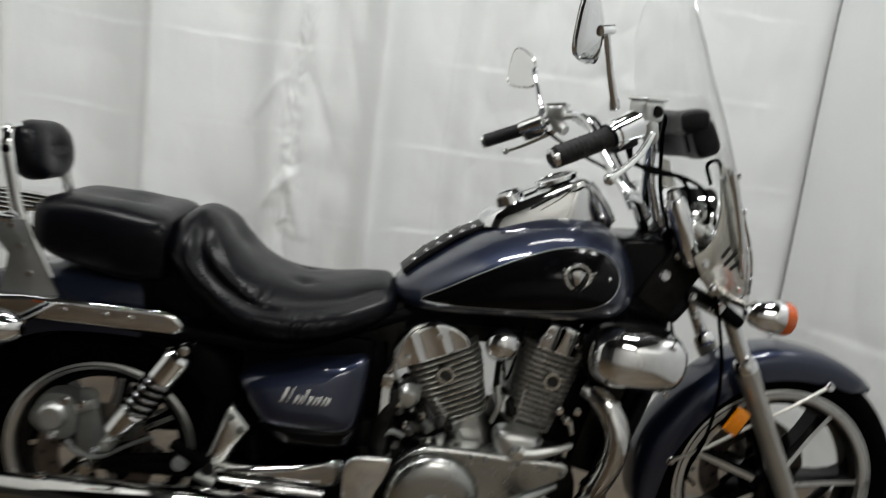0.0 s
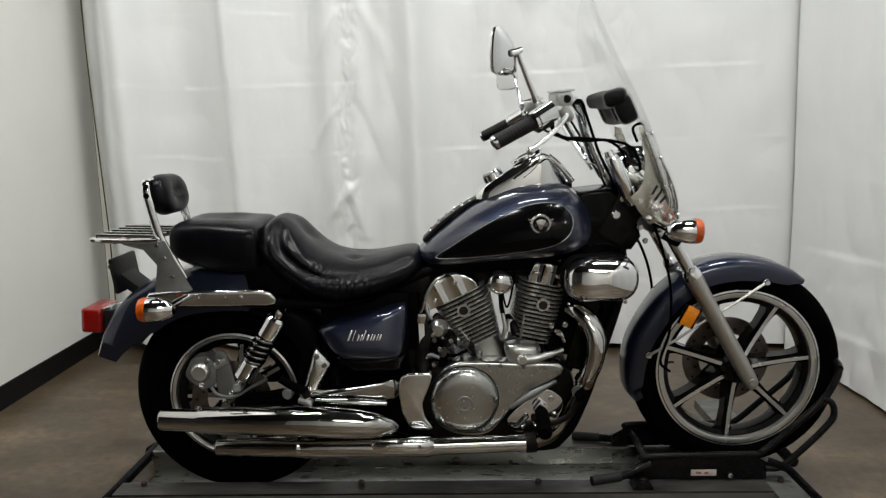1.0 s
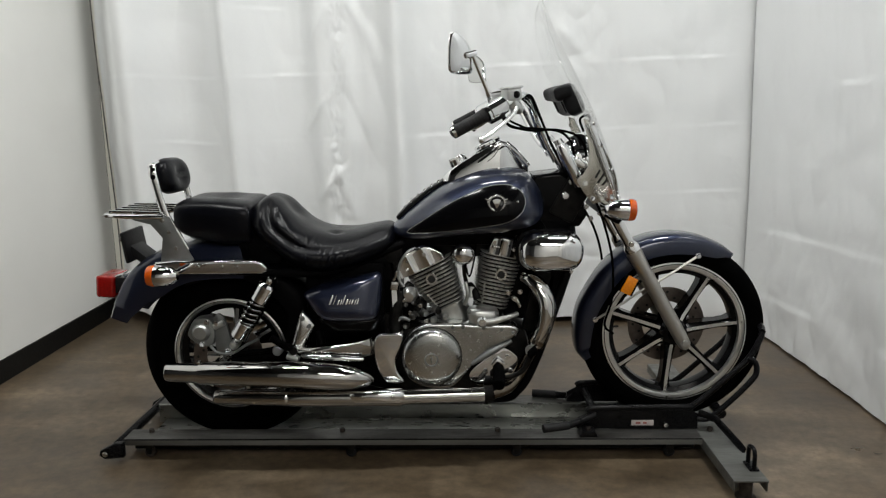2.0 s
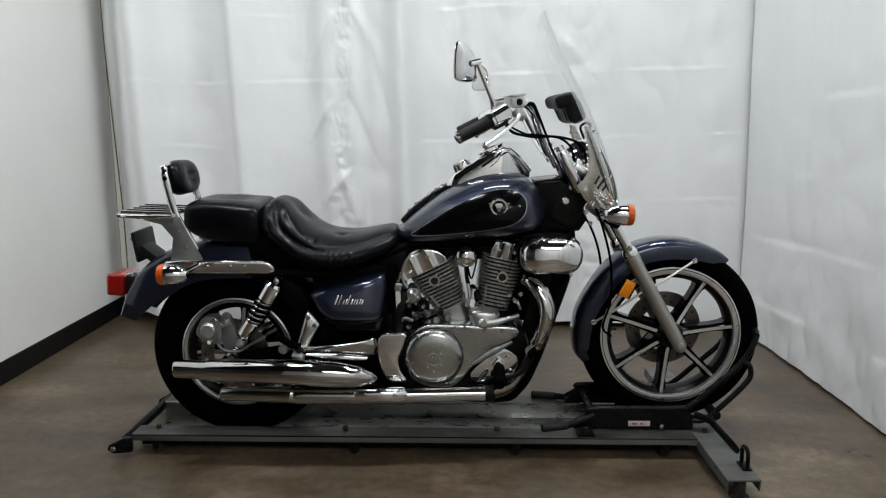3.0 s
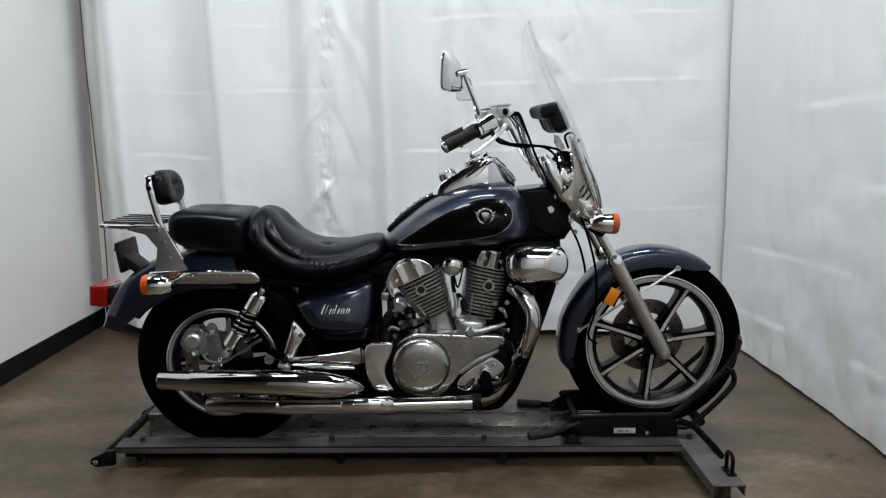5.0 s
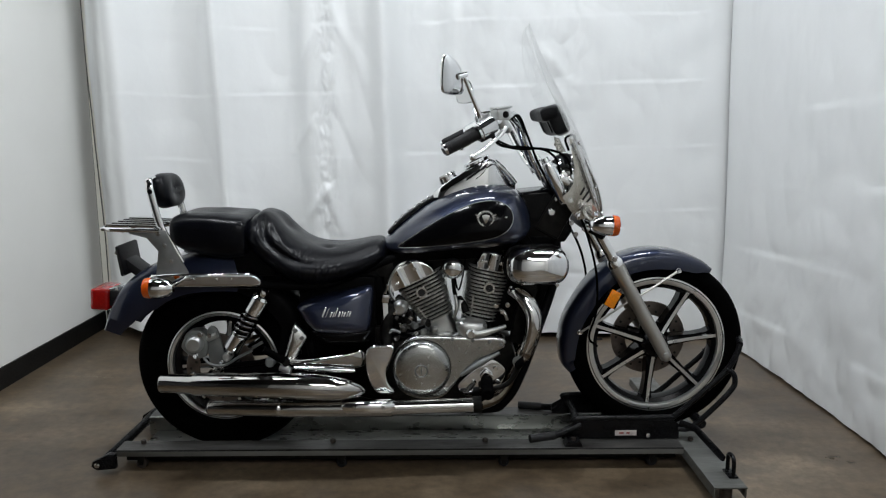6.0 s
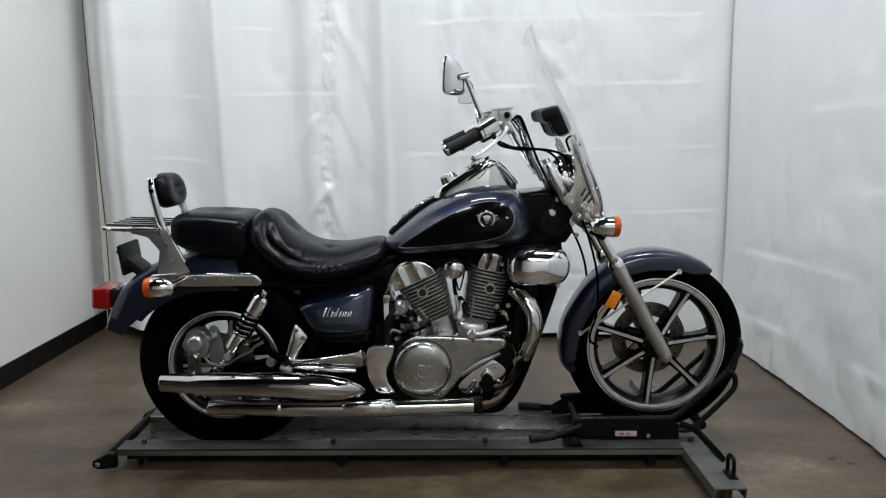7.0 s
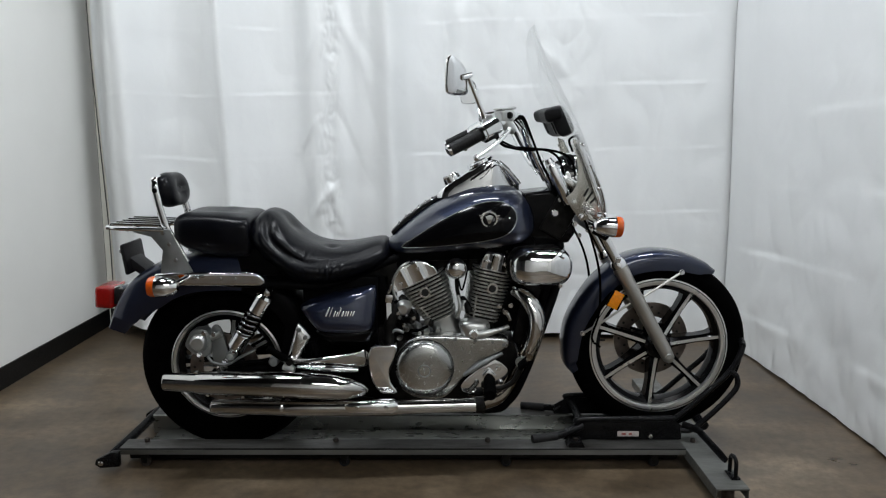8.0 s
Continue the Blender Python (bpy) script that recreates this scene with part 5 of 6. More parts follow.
rear_cyl, at_r = cylinder((0.812, 0, 0.475), -26, (0.060, 0.216), 0.087, 0.060, 0.118, 13, [(-0.100, 0.222), (-0.104, 0.252), (-0.088, 0.280), (-0.048, 0.299), (0.010, 0.297), (0.030, 0.286), (0.052, 0.262), (0.060, 0.222)], "rear_cylinder", "finned alloy rear cylinder", ALLOY)
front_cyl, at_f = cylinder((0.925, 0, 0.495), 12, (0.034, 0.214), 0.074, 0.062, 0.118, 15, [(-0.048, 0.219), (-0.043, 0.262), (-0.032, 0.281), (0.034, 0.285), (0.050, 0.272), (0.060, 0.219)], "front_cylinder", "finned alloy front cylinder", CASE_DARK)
for pos, cyl in (((0.729, -0.119, 0.628), rear_cyl), ((0.966, -0.119, 0.642), front_cyl)):
    part("plug_recess", lathe([(0.012, -0.003), (0.013, -0.008), (0.020, -0.008), (0.021, 0.0), (0.021, 0.02), (0.012, 0.02)], pos, (0, 1, 0), 24, closed=True), ALLOY_POLISHED, cyl)
    part("plug_hole", lathe([(0, -0.003), (0.0125, -0.003), (0.0125, 0.02)], pos, (0, 1, 0), 20), SHADE_DARK, cyl)
part("vent_pipe", tube([(0.690, -0.10, 0.735), (0.650, -0.115, 0.722), (0.622, -0.12, 0.68), (0.617, -0.12, 0.63), (0.645, -0.12, 0.585)], 0.005, 8, 6), ALLOY, rear_cyl)
horn = part("horn_cover", lathe([(0, -0.020), (0.014, -0.0185), (0.028, -0.012), (0.036, -0.003), (0.0385, 0.006), (0.036, 0.016), (0.02, 0.028)], (0.838, -0.148, 0.718), (0, 1, 0), 40), CHROME, bike, "domed chrome horn cover")
part("horn_bracket", tube([(0.838, -0.13, 0.70), (0.842, -0.12, 0.64), (0.85, -0.10, 0.60)], 0.007, 8), CASE_DARK, horn)
part("horn_wire", tube([(0.845, -0.14, 0.682), (0.858, -0.142, 0.64), (0.875, -0.13, 0.70), (0.882, -0.12, 0.76)], 0.003, 6, 5), RUBBER, horn)

# air cleaner
AIR = [(1.020, 0.728), (1.026, 0.762), (1.048, 0.786), (1.09, 0.794), (1.165, 0.794), (1.205, 0.787), (1.230, 0.762), (1.236, 0.728), (1.228, 0.694), (1.205, 0.670), (1.160, 0.661), (1.09, 0.661), (1.048, 0.670), (1.026, 0.694)]
air_shell = dome(rounded(AIR, 4), -0.145, -0.232, 2.4, 18, straight=0.25)
bmesh.ops.rotate(air_shell, verts=air_shell.verts[:], cent=(1.127, -0.15, 0.727), matrix=Matrix.Rotation(radians(-7), 3, "X"))
air = part("air_cleaner", air_shell, CHROME, bike, "oval chrome air cleaner cover")
part("air_cleaner_back", dome(rounded([(1.126 + (x - 1.126) * 1.03 - 0.006, 0.727 + (z - 0.727) * 1.06 + 0.003) for x, z in AIR], 4), -0.150, -0.05, 3.0, 8), PAINT_BLACK, air, "black air cleaner housing")
part("intake_duct", tube([(1.04, -0.10, 0.74), (0.98, -0.08, 0.73), (0.93, -0.04, 0.70)], 0.03, 14, 4), CASE_DARK, air)
part("air_screw", bolt(1.193, -0.20, 0.668, 0.005, 0.006), CHROME, air)

# water pump, pipes and small castings between the cylinders
pump = part("water_pump", dome(rounded([(0.848, 0.520), (0.866, 0.536), (0.91, 0.538), (0.95, 0.526), (0.957, 0.50), (0.935, 0.474), (0.895, 0.464), (0.862, 0.480)], 4), -0.13, -0.182, 2.6, 8), ALLOY, bike, "cast alloy coolant housing")
part("coolant_pipe", tube([(0.905, -0.18, 0.493), (0.935, -0.186, 0.496), (0.985, -0.18, 0.508), (1.02, -0.165, 0.516)], [0.018, 0.013, 0.009, 0.008], 14, 4), ALLOY, pump)
part("pump_cap", lathe([(0, -0.012), (0.012, -0.012), (0.018, -0.006), (0.019, 0.01)], (0.900, -0.186, 0.494), (0, 1, 0), 20), ALLOY_POLISHED, pump)
for x, z in ((0.856, 0.526), (0.948, 0.520), (0.876, 0.470)):
    part("pump_bolt", bolt(x, -0.172, z, 0.006, 0.006), ALLOY_DULL, pump)
part("coolant_hose", tube([(0.86, -0.10, 0.60), (0.875, -0.13, 0.585), (0.885, -0.14, 0.56)], 0.013, 12, 4), CASE_DARK, pump)
part("radiator", box((1.152, 0, 0.60), (0.055, 0.22, 0.30), (0, 16, 0), 0.006), FRAME_BLACK, bike, "black radiator behind the front wheel")
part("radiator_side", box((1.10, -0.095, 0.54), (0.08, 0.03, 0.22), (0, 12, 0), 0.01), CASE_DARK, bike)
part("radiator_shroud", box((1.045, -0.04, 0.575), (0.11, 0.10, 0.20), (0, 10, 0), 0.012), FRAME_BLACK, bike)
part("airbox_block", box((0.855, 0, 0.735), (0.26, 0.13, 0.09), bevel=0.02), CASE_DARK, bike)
# black filler added so the recess behind the side cover stays dark
part("recess_filler", box((0.588, 0.0, 0.585), (0.060, 0.2, 0.22), (0, -4, 0), 0.015), FRAME_BLACK, bike)
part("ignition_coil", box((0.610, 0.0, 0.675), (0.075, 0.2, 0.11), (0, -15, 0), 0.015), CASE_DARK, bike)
carb = part("carburettor", box((0.668, -0.07, 0.518), (0.08, 0.09, 0.045), (0, -20, 0), 0.014), CASE_DARK, bike, "near-black carburettor castings")
part("carburettor_dome", lathe([(0, -0.022), (0.018, -0.020), (0.028, -0.008), (0.029, 0.02)], (0.652, -0.125, 0.574), (0.1, 1, 0.2), 20), ALLOY, carb, "dull alloy vacuum cap")
rng = random.Random(12)
for i in range(17):
    x, z, r = rng.uniform(0.612, 0.755), rng.uniform(0.468, 0.560), rng.uniform(0.006, 0.013)
    if x > 0.70 and z > 0.525:
        z -= 0.04
    part("carburettor_cap", lathe([(0, -0.014), (r * 0.8, -0.013), (r, -0.006), (r, 0.03)], (x, -0.128 + rng.uniform(-0.012, 0.012), z), (rng.uniform(-0.5, 0.5), 1, rng.uniform(-0.5, 0.4)), 14), rng.choice((GRIMY_ALLOY, GRIMY_ALLOY, CASE_DARK, ALLOY_DULL)), carb)
for pts in ([(0.615, -0.13, 0.56), (0.64, -0.145, 0.52), (0.69, -0.145, 0.495), (0.74, -0.14, 0.51)], [(0.60, -0.14, 0.47), (0.65, -0.15, 0.485), (0.70, -0.148, 0.475)], [(0.625, -0.13, 0.60), (0.635, -0.14, 0.55), (0.66, -0.14, 0.53)]):
    part("fuel_hose", tube(pts, 0.005, 8, 5), RUBBER, carb)
for x, z in ((0.635, 0.56), (0.655, 0.515), (0.71, 0.485), (0.61, 0.485), (0.69, 0.54)):
    part("small_bolt", bolt(x, -0.146, z, 0.006, 0.008), CHROME_WORN, carb)

for x, y, z, r, m in ((0.700, -0.150, 0.470, 0.011, ALLOY), (0.735, -0.150, 0.492, 0.010, ALLOY), (0.665, -0.150, 0.505, 0.012, GRIMY_ALLOY), (0.640, -0.145, 0.470, 0.010, GRIMY_ALLOY), (0.775, -0.150, 0.500, 0.009, ALLOY)):
    part("case_boss", lathe([(0, -0.012), (r * 0.7, -0.012), (r, -0.006), (r * 1.1, 0.012)], (x, y, z), (0.1, 1, 0.05), 14), m, crank)
for pts, r, m in (([(0.60, -0.15, 0.475), (0.625, -0.155, 0.500), (0.655, -0.155, 0.492)], 0.006, ALLOY_DULL), ([(0.845, -0.13, 0.62), (0.852, -0.14, 0.58), (0.842, -0.14, 0.54)], 0.006, ALLOY), ([(0.868, -0.125, 0.60), (0.862, -0.135, 0.565)], 0.010, ALLOY), ([(1.005, -0.12, 0.565), (1.02, -0.13, 0.555), (1.03, -0.13, 0.53)], 0.009, CHROME_WORN)):
    part("oil_line", tube(pts, r, 10, 5), m, crank)
for x, z in ((0.99, 0.582), (1.012, 0.560), (1.03, 0.585)):
    part("bracket_stud", bolt(x, -0.140, z, 0.007, 0.008), CHROME_WORN, crank)

# rider controls low on the side
plate = part("foot_control_plate", prism(rounded([(0.855, 0.30), (0.875, 0.335), (0.94, 0.385), (0.975, 0.402), (1.015, 0.375), (1.02, 0.345), (0.995, 0.30), (0.955, 0.275), (0.885, 0.27)], 4), -0.188, -0.176, 0.004), CHROME, bike, "chrome foot control plate")
part("foot_peg", tube([(0.953, -0.19, 0.345), (0.953, -0.215, 0.338), (0.953, -0.22, 0.338), (0.948, -0.345, 0.335), (0.947, -0.352, 0.335)], [0.012, 0.012, 0.021, 0.021, 0.016], 16), RUBBER, plate, "black rubber rider foot peg")
part("peg_clevis", box((0.953, -0.20, 0.352), (0.036, 0.03, 0.034), (0, 40, 0), 0.006), CHROME, plate)
part("brake_pedal", tube([(0.93, -0.195, 0.315), (0.97, -0.21, 0.305), (1.03, -0.22, 0.33), (1.06, -0.225, 0.385)], [0.010, 0.009, 0.009, 0.011], 10, 4), CASE_DARK, plate, "black rear brake pedal")
part("pedal_pad", box((1.065, -0.225, 0.40), (0.036, 0.05, 0.014), (0, -45, 0), 0.005), RUBBER, plate)
for x, z in ((0.91, 0.322), (0.985, 0.372), (0.995, 0.322), (0.90, 0.29)):
    part("plate_bolt", bolt(x, -0.189, z, 0.008, 0.008), CHROME, plate)
part("pedal_spring", tube([(0.915, -0.20, 0.325), (0.885, -0.20, 0.29)], 0.006, 8), CHROME_WORN, plate)
# black filler added to close and darken the gap behind the mufflers
part("muffler_gap_filler", box((0.51, 0, 0.312), (0.30, 0.20, 0.215), bevel=0.02), FRAME_BLACK, bike, "black filler block added to darken the gap behind the mufflers")
part("side_stand", tube([(0.80, 0.13, 0.20), (0.70, 0.15, 0.19), (0.52, 0.16, 0.18)], 0.012, 10), FRAME_BLACK, bike)

# windshield with its fittings
CENTRE = spline([(1.398, 0.885), (1.380, 0.985), (1.338, 1.122), (1.284, 1.245), (1.202, 1.392), (1.108, 1.548)], 8)
def shield_half(z):
    return np.interp(z, [0.885, 0.93, 1.0, 1.10, 1.2, 1.35, 1.45, 1.505, 1.535, 1.548], [0.155, 0.195, 0.212, 0.225, 0.23, 0.22, 0.185, 0.14, 0.10, 0.06])


CENTRE[:, 0] -= 0.6 * shield_half(CENTRE[:, 1]) ** 2


def shield_at(x, z, y):
    """A point on the bent sheet: its edges sweep back."""
    return V(x - 1.1 * y * y, y, z - 0.35 * y * y)


bm = bmesh.new()
outer, inner = [], []
for x, z in CENTRE:
    w = shield_half(z)
    ys = [w * (2 * i / 24 - 1) for i in range(25)]
    outer.append([bm.verts.new(shield_at(x, z, y)) for y in ys])
    inner.append([bm.verts.new(shield_at(x - 0.004, z - 0.001, y)) for y in ys])
for i in range(len(CENTRE) - 1):
    for j in range(24):
        bm.faces.new((outer[i][j], outer[i][j + 1], outer[i + 1][j + 1], outer[i + 1][j]))
        bm.faces.new((inner[i][j + 1], inner[i][j], inner[i + 1][j], inner[i + 1][j + 1]))
    for j in (0, 24):
        bm.faces.new((outer[i][j], outer[i + 1][j], inner[i + 1][j], inner[i][j]))
for i in (0, len(CENTRE) - 1):
    for j in range(24):
        bm.faces.new((outer[i][j], outer[i][j + 1], inner[i][j + 1], inner[i][j]))
shield = part("windshield", bm, ACRYLIC, bike, "clear acrylic windshield")
shield.visible_shadow = False


near_edge = [shield_at(x - 0.002, z, -shield_half(z)) for x, z in CENTRE]
far_edge = [shield_at(CENTRE[-1][0] - 0.002, CENTRE[-1][1], y) for y in (-0.06, -0.03, 0.0, 0.03)] + [shield_at(x - 0.002, z, shield_half(z)) for x, z in CENTRE[::-1]]
part("windshield_edge", tube(near_edge, 0.0006, 6), ACRYLIC_RIM, shield, "grey polished sheet edge")
part("windshield_edge", tube(far_edge, 0.0004, 6), ACRYLIC_EDGE, shield, "pale polished sheet edge")


def centre_x(z):
    return np.interp(z, CENTRE[:, 1], CENTRE[:, 0])


for s in (-1, 1):
    strip = [shield_at(centre_x(z) - 0.008, z, s * (shield_half(z) - 0.035)) for z in (0.90, 0.95, 1.0, 1.06, 1.12, 1.165)]
    bracket = part("windshield_bracket", tube(strip, 0.0085, 10, 4, flat=0.45), CHROME, shield, "chrome windshield bracket")
    for z in (0.93, 1.01, 1.09, 1.16):
        p = shield_at(centre_x(z) + 0.004, z, s * (shield_half(z) - 0.035))
        part("bracket_screw", ball(p, 0.006, squash=(1, 1, 1), n=10), CHROME, bracket)
    side = [(1.226, 1.164), (1.247, 1.064), (1.244, 1.012), (1.229, 0.985), (1.208, 0.966), (1.232, 0.925), (1.262, 0.888), (1.343, 0.900), (1.335, 0.955), (1.317, 1.011), (1.279, 1.090), (1.244, 1.158)]
    fork_plate = part("shield_side_plate", prism(side, s * 0.163 - 0.0018, s * 0.163 + 0.0018, 0.0008), PLATE_STEEL, shield, "satin metal fork plate below the windshield")
    for q, (mx, mz, ml) in enumerate(((1.276, 0.985, 0.030), (1.288, 0.972, 0.040), (1.300, 0.958, 0.026))):
        part("plate_slot", box((mx, s * 0.1652, mz), (0.007, 0.0016, ml), (0, 28 + 6 * q, 0), 0.0006), SHADE_DARK, fork_plate, "dark slot in the plate")
    for px_, pz_ in ((1.236, 0.955), (1.262, 0.905), (1.236, 1.135), (1.325, 0.91)):
        part("plate_bolt", bolt(px_, s * 0.165, pz_, 0.007, 0.006, s), CHROME, fork_plate)
    part("plate_edge", tube([(1.246, s * 0.170, 1.160), (1.282, s * 0.171, 1.090), (1.320, s * 0.171, 1.011), (1.338, s * 0.170, 0.955), (1.345, s * 0.168, 0.902)], 0.0042, 8, 4), CHROME, fork_plate, "chrome edging strip")
    part("shield_clamp", box((1.262, s * 0.132, 1.0), (0.03, 0.03, 0.05), (0, 30, 0), 0.006), CHROME, shield)
    part("shield_clamp", box((1.325, s * 0.132, 0.89), (0.03, 0.03, 0.035), (0, 30, 0), 0.006), CHROME, shield)
part("shield_crossbar", tube([shield_at(centre_x(0.9) - 0.01, 0.895, y) for y in (-0.13, -0.07, 0, 0.07, 0.13)], 0.006, 8, 4), FRAME_BLACK, shield)

# headlamp
lamp_c = V(1.248, 0, 1.030)
headlamp = part("headlamp", lathe([(0, -0.085), (0.03, -0.082), (0.06, -0.062), (0.080, -0.02), (0.088, 0.02), (0.090, 0.045), (0.086, 0.056), (0.080, 0.058)], lamp_c, (1, 0, -0.06), 40), CHROME, bike, "round chrome headlamp")
part("headlamp_lens", lathe([(0.081, 0.054), (0.07, 0.064), (0.04, 0.073), (0, 0.076)], lamp_c, (1, 0, -0.06), 40), ACRYLIC, headlamp, "clear headlamp lens")
part("headlamp_reflector", lathe([(0.079, 0.05), (0.05, 0.02), (0.02, 0.0), (0, -0.003)], lamp_c, (1, 0, -0.06), 32), CHROME, headlamp)
for s in (-1, 1):
    part("headlamp_ear", box((1.228, s * 0.098, 1.02), (0.05, 0.02, 0.05), (0, 30, 0), 0.006), CHROME, headlamp)

# handlebar, controls and mirrors
bars = part("handlebar", tube([(0.812, -0.412, 1.133), (0.905, -0.388, 1.180), (0.965, -0.355, 1.213), (1.010, -0.305, 1.235), (1.040, -0.235, 1.225), (1.085, -0.13, 1.13), (1.115, -0.07, 1.075), (1.13, -0.04, 1.065), (1.13, 0.04, 1.065), (1.115, 0.07, 1.075), (1.085, 0.13, 1.13), (1.040, 0.235, 1.225), (1.010, 0.305, 1.235), (0.965, 0.355, 1.213), (0.905, 0.388, 1.180), (0.812, 0.412, 1.133)], 0.0125, 14, 6), CHROME, bike, "pulled-back chrome handlebar")
for s in (-1, 1):
    part("riser", tube([(1.172, s * 0.05, 1.015), (1.15, s * 0.05, 1.05), (1.125, s * 0.05, 1.075)], [0.018, 0.016, 0.018], 14), CHROME, bars)
    a, b = V(0.806, s * 0.414, 1.130), V(0.905, s * 0.388, 1.180)
    g = lambda f: a.lerp(b, f)
    grip = part("grip", tube([g(0.06), g(0.08), g(0.94), g(1.0)], [0.015, 0.0185, 0.0185, 0.021], 18), GRIP_RUBBER, bars, "ribbed black rubber grip")
    for i in range(10):
        part("grip_rib", tube([g(0.12 + 0.085 * i), g(0.14 + 0.085 * i)], 0.0195, 16), GRIP_RUBBER, grip)
    part("grip_end", tube([g(-0.03), g(0.0), g(0.065)], [0.013, 0.018, 0.0195], 18), CHROME, grip, "chrome bar end")
    part("grip_end_cap", tube([g(-0.035), g(-0.028)], 0.010, 14), GRIP_RUBBER, grip)
    h0, h1 = V(0.908, s * 0.387, 1.181), V(0.962, s * 0.357, 1.212)
    hs = part("switch_housing", tube([h0, h0.lerp(h1, 0.1), h0.lerp(h1, 0.9), h1], [0.02, 0.027, 0.027, 0.02], 18), CHROME, bars, "polished switch housing")
    part("switch_block", box(h0.lerp(h1, 0.5) + V(0.0, 0, -0.022), (0.05, 0.035, 0.025), (0, -28, 0), 0.006), BLACK_PLASTIC, hs)
    part("switch_band", tube([h0.lerp(h1, -0.06), h0.lerp(h1, 0.06)], 0.0245, 18), CHROME, hs)
    m0 = V(0.988, s * 0.335, 1.238)
    mc = part("master_cylinder" if s < 0 else "clutch_perch", box(m0 + V(-0.006, 0, 0), (0.052, 0.044, 0.038), (0, -6, s * -30), 0.010, segments=3), ALLOY, bars, "cast alloy brake reservoir" if s < 0 else "cast alloy clutch perch")
    part("reservoir_lid", box(m0 + V(-0.006, 0, 0.021), (0.056, 0.047, 0.006), (0, -6, s * -30), 0.0025), ALLOY_POLISHED, mc)
    part("sight_glass", lathe([(0, s * 0.004), (0.009, s * 0.003), (0.011, -s * 0.004)], m0 + V(0.006, s * 0.022, 0.0), (-0.45 * s, 1, 0), 18), CASE_DARK, mc)
    part("lever_perch", tube([m0 + V(-0.01, 0, -0.012), m0 + V(0.005, 0, -0.035), m0 + V(0.02, -s * 0.02, -0.045)], [0.020, 0.018, 0.014], 14), ALLOY, mc)
    part("lever", tube([m0 + V(0.012, 0, -0.028), m0 + V(0.0, s * 0.025, -0.05), m0 + V(-0.030, s * 0.075, -0.078), m0 + V(-0.068, s * 0.118, -0.106), m0 + V(-0.096, s * 0.145, -0.122)], [0.010, 0.008, 0.0065, 0.006, 0.006], 12, 5, flat=0.7), ALLOY_POLISHED, mc, "curved alloy lever")
    part("lever_ball", ball(m0 + V(-0.099, s * 0.150, -0.125), 0.0105, n=14), ALLOY_POLISHED, mc)
    # mirror on its stalk
    foot, head = (V(0.918, -0.352, 1.232), V(0.866, -0.398, 1.349)) if s < 0 else (V(0.945, 0.352, 1.235), V(0.925, 0.455, 1.345))
    stalk = part("mirror_stalk", tube([foot, foot.lerp(head, 0.08), foot.lerp(head, 0.16) , foot.lerp(head, 0.5) + V(-0.002, -s * 0.003, 0.004), head], [0.010, 0.010, 0.0075, 0.0065, 0.006], 12), CHROME, bars, "chrome mirror stalk")
    face = V(-1.0, -s * 0.70, 0.04).normalized()
    wide = face.cross(V(0, 0, 1)).normalized()
    high = wide.cross(face).normalized() * -1
    if high.z < 0:
        high = -high
    out = wide if wide.y * s > 0 else -wide
    mid = V(0.833, -0.415, 1.347) if s < 0 else V(0.905, 0.50, 1.350)
    shape = rounded([(-0.054, -0.034), (-0.050, 0.002), (-0.030, 0.030), (0.005, 0.048), (0.036, 0.054), (0.052, 0.044), (0.058, 0.010), (0.056, -0.030), (0.040, -0.043), (0.0, -0.046), (-0.040, -0.044)], 4)
    b = bmesh.new()
    skin(b, [[mid + out * p * f + high * q * f * 1.12 - face * d for p, q in shape] for f, d in ((1.0, -0.003), (1.02, 0.0), (1.0, 0.004), (0.85, 0.010), (0.5, 0.015), (0.2, 0.017))])
    mir = part("mirror_shell", b, CHROME, stalk, "chrome mirror shell")
    b = bmesh.new()
    skin(b, [[mid + out * p * f + high * q * f * 1.12 + face * d for p, q in shape] for f, d in ((0.95, 0.0035), (0.94, 0.0048))])
    part("mirror_glass", b, MIRROR, stalk, "silvered mirror glass")
    part("mirror_rim", tube([mid + out * p * 0.99 + high * q * 0.99 * 1.12 + face * 0.003 for p, q in shape + shape[:1]], 0.0020, 8), CHROME_WORN, stalk, "thin chrome mirror rim")
    part("mirror_joint", tube([head, head + V(0.006, s * 0.006, 0.006), mid - face * 0.016], [0.0065, 0.0085, 0.0095], 14), CHROME, stalk)

# cables and wiring round the bars
CABLES = [
    [(0.955, -0.36, 1.190), (0.975, -0.33, 1.150), (1.05, -0.25, 1.130), (1.14, -0.17, 1.128), (1.215, -0.13, 1.105), (1.245, -0.115, 1.05), (1.235, -0.10, 0.99)],
    [(0.945, -0.355, 1.185), (0.985, -0.31, 1.143), (1.06, -0.24, 1.136), (1.15, -0.16, 1.122), (1.20, -0.10, 1.08), (1.21, -0.08, 1.01)],
    [(1.015, -0.31, 1.225), (1.045, -0.27, 1.235), (1.075, -0.20, 1.19), (1.125, -0.12, 1.09), (1.17, -0.09, 1.01), (1.20, -0.08, 0.94)],
    [(1.02, 0.30, 1.225), (1.06, 0.25, 1.235), (1.10, 0.16, 1.16), (1.15, 0.10, 1.06), (1.19, 0.08, 0.97)],
    [(0.955, 0.36, 1.19), (1.03, 0.27, 1.145), (1.12, 0.16, 1.10), (1.18, 0.09, 1.03)],
    [(1.235, -0.115, 1.12), (1.225, -0.10, 1.16), (1.255, -0.09, 1.17), (1.268, -0.10, 1.12), (1.28, -0.10, 1.04), (1.262, -0.09, 0.97)],
]
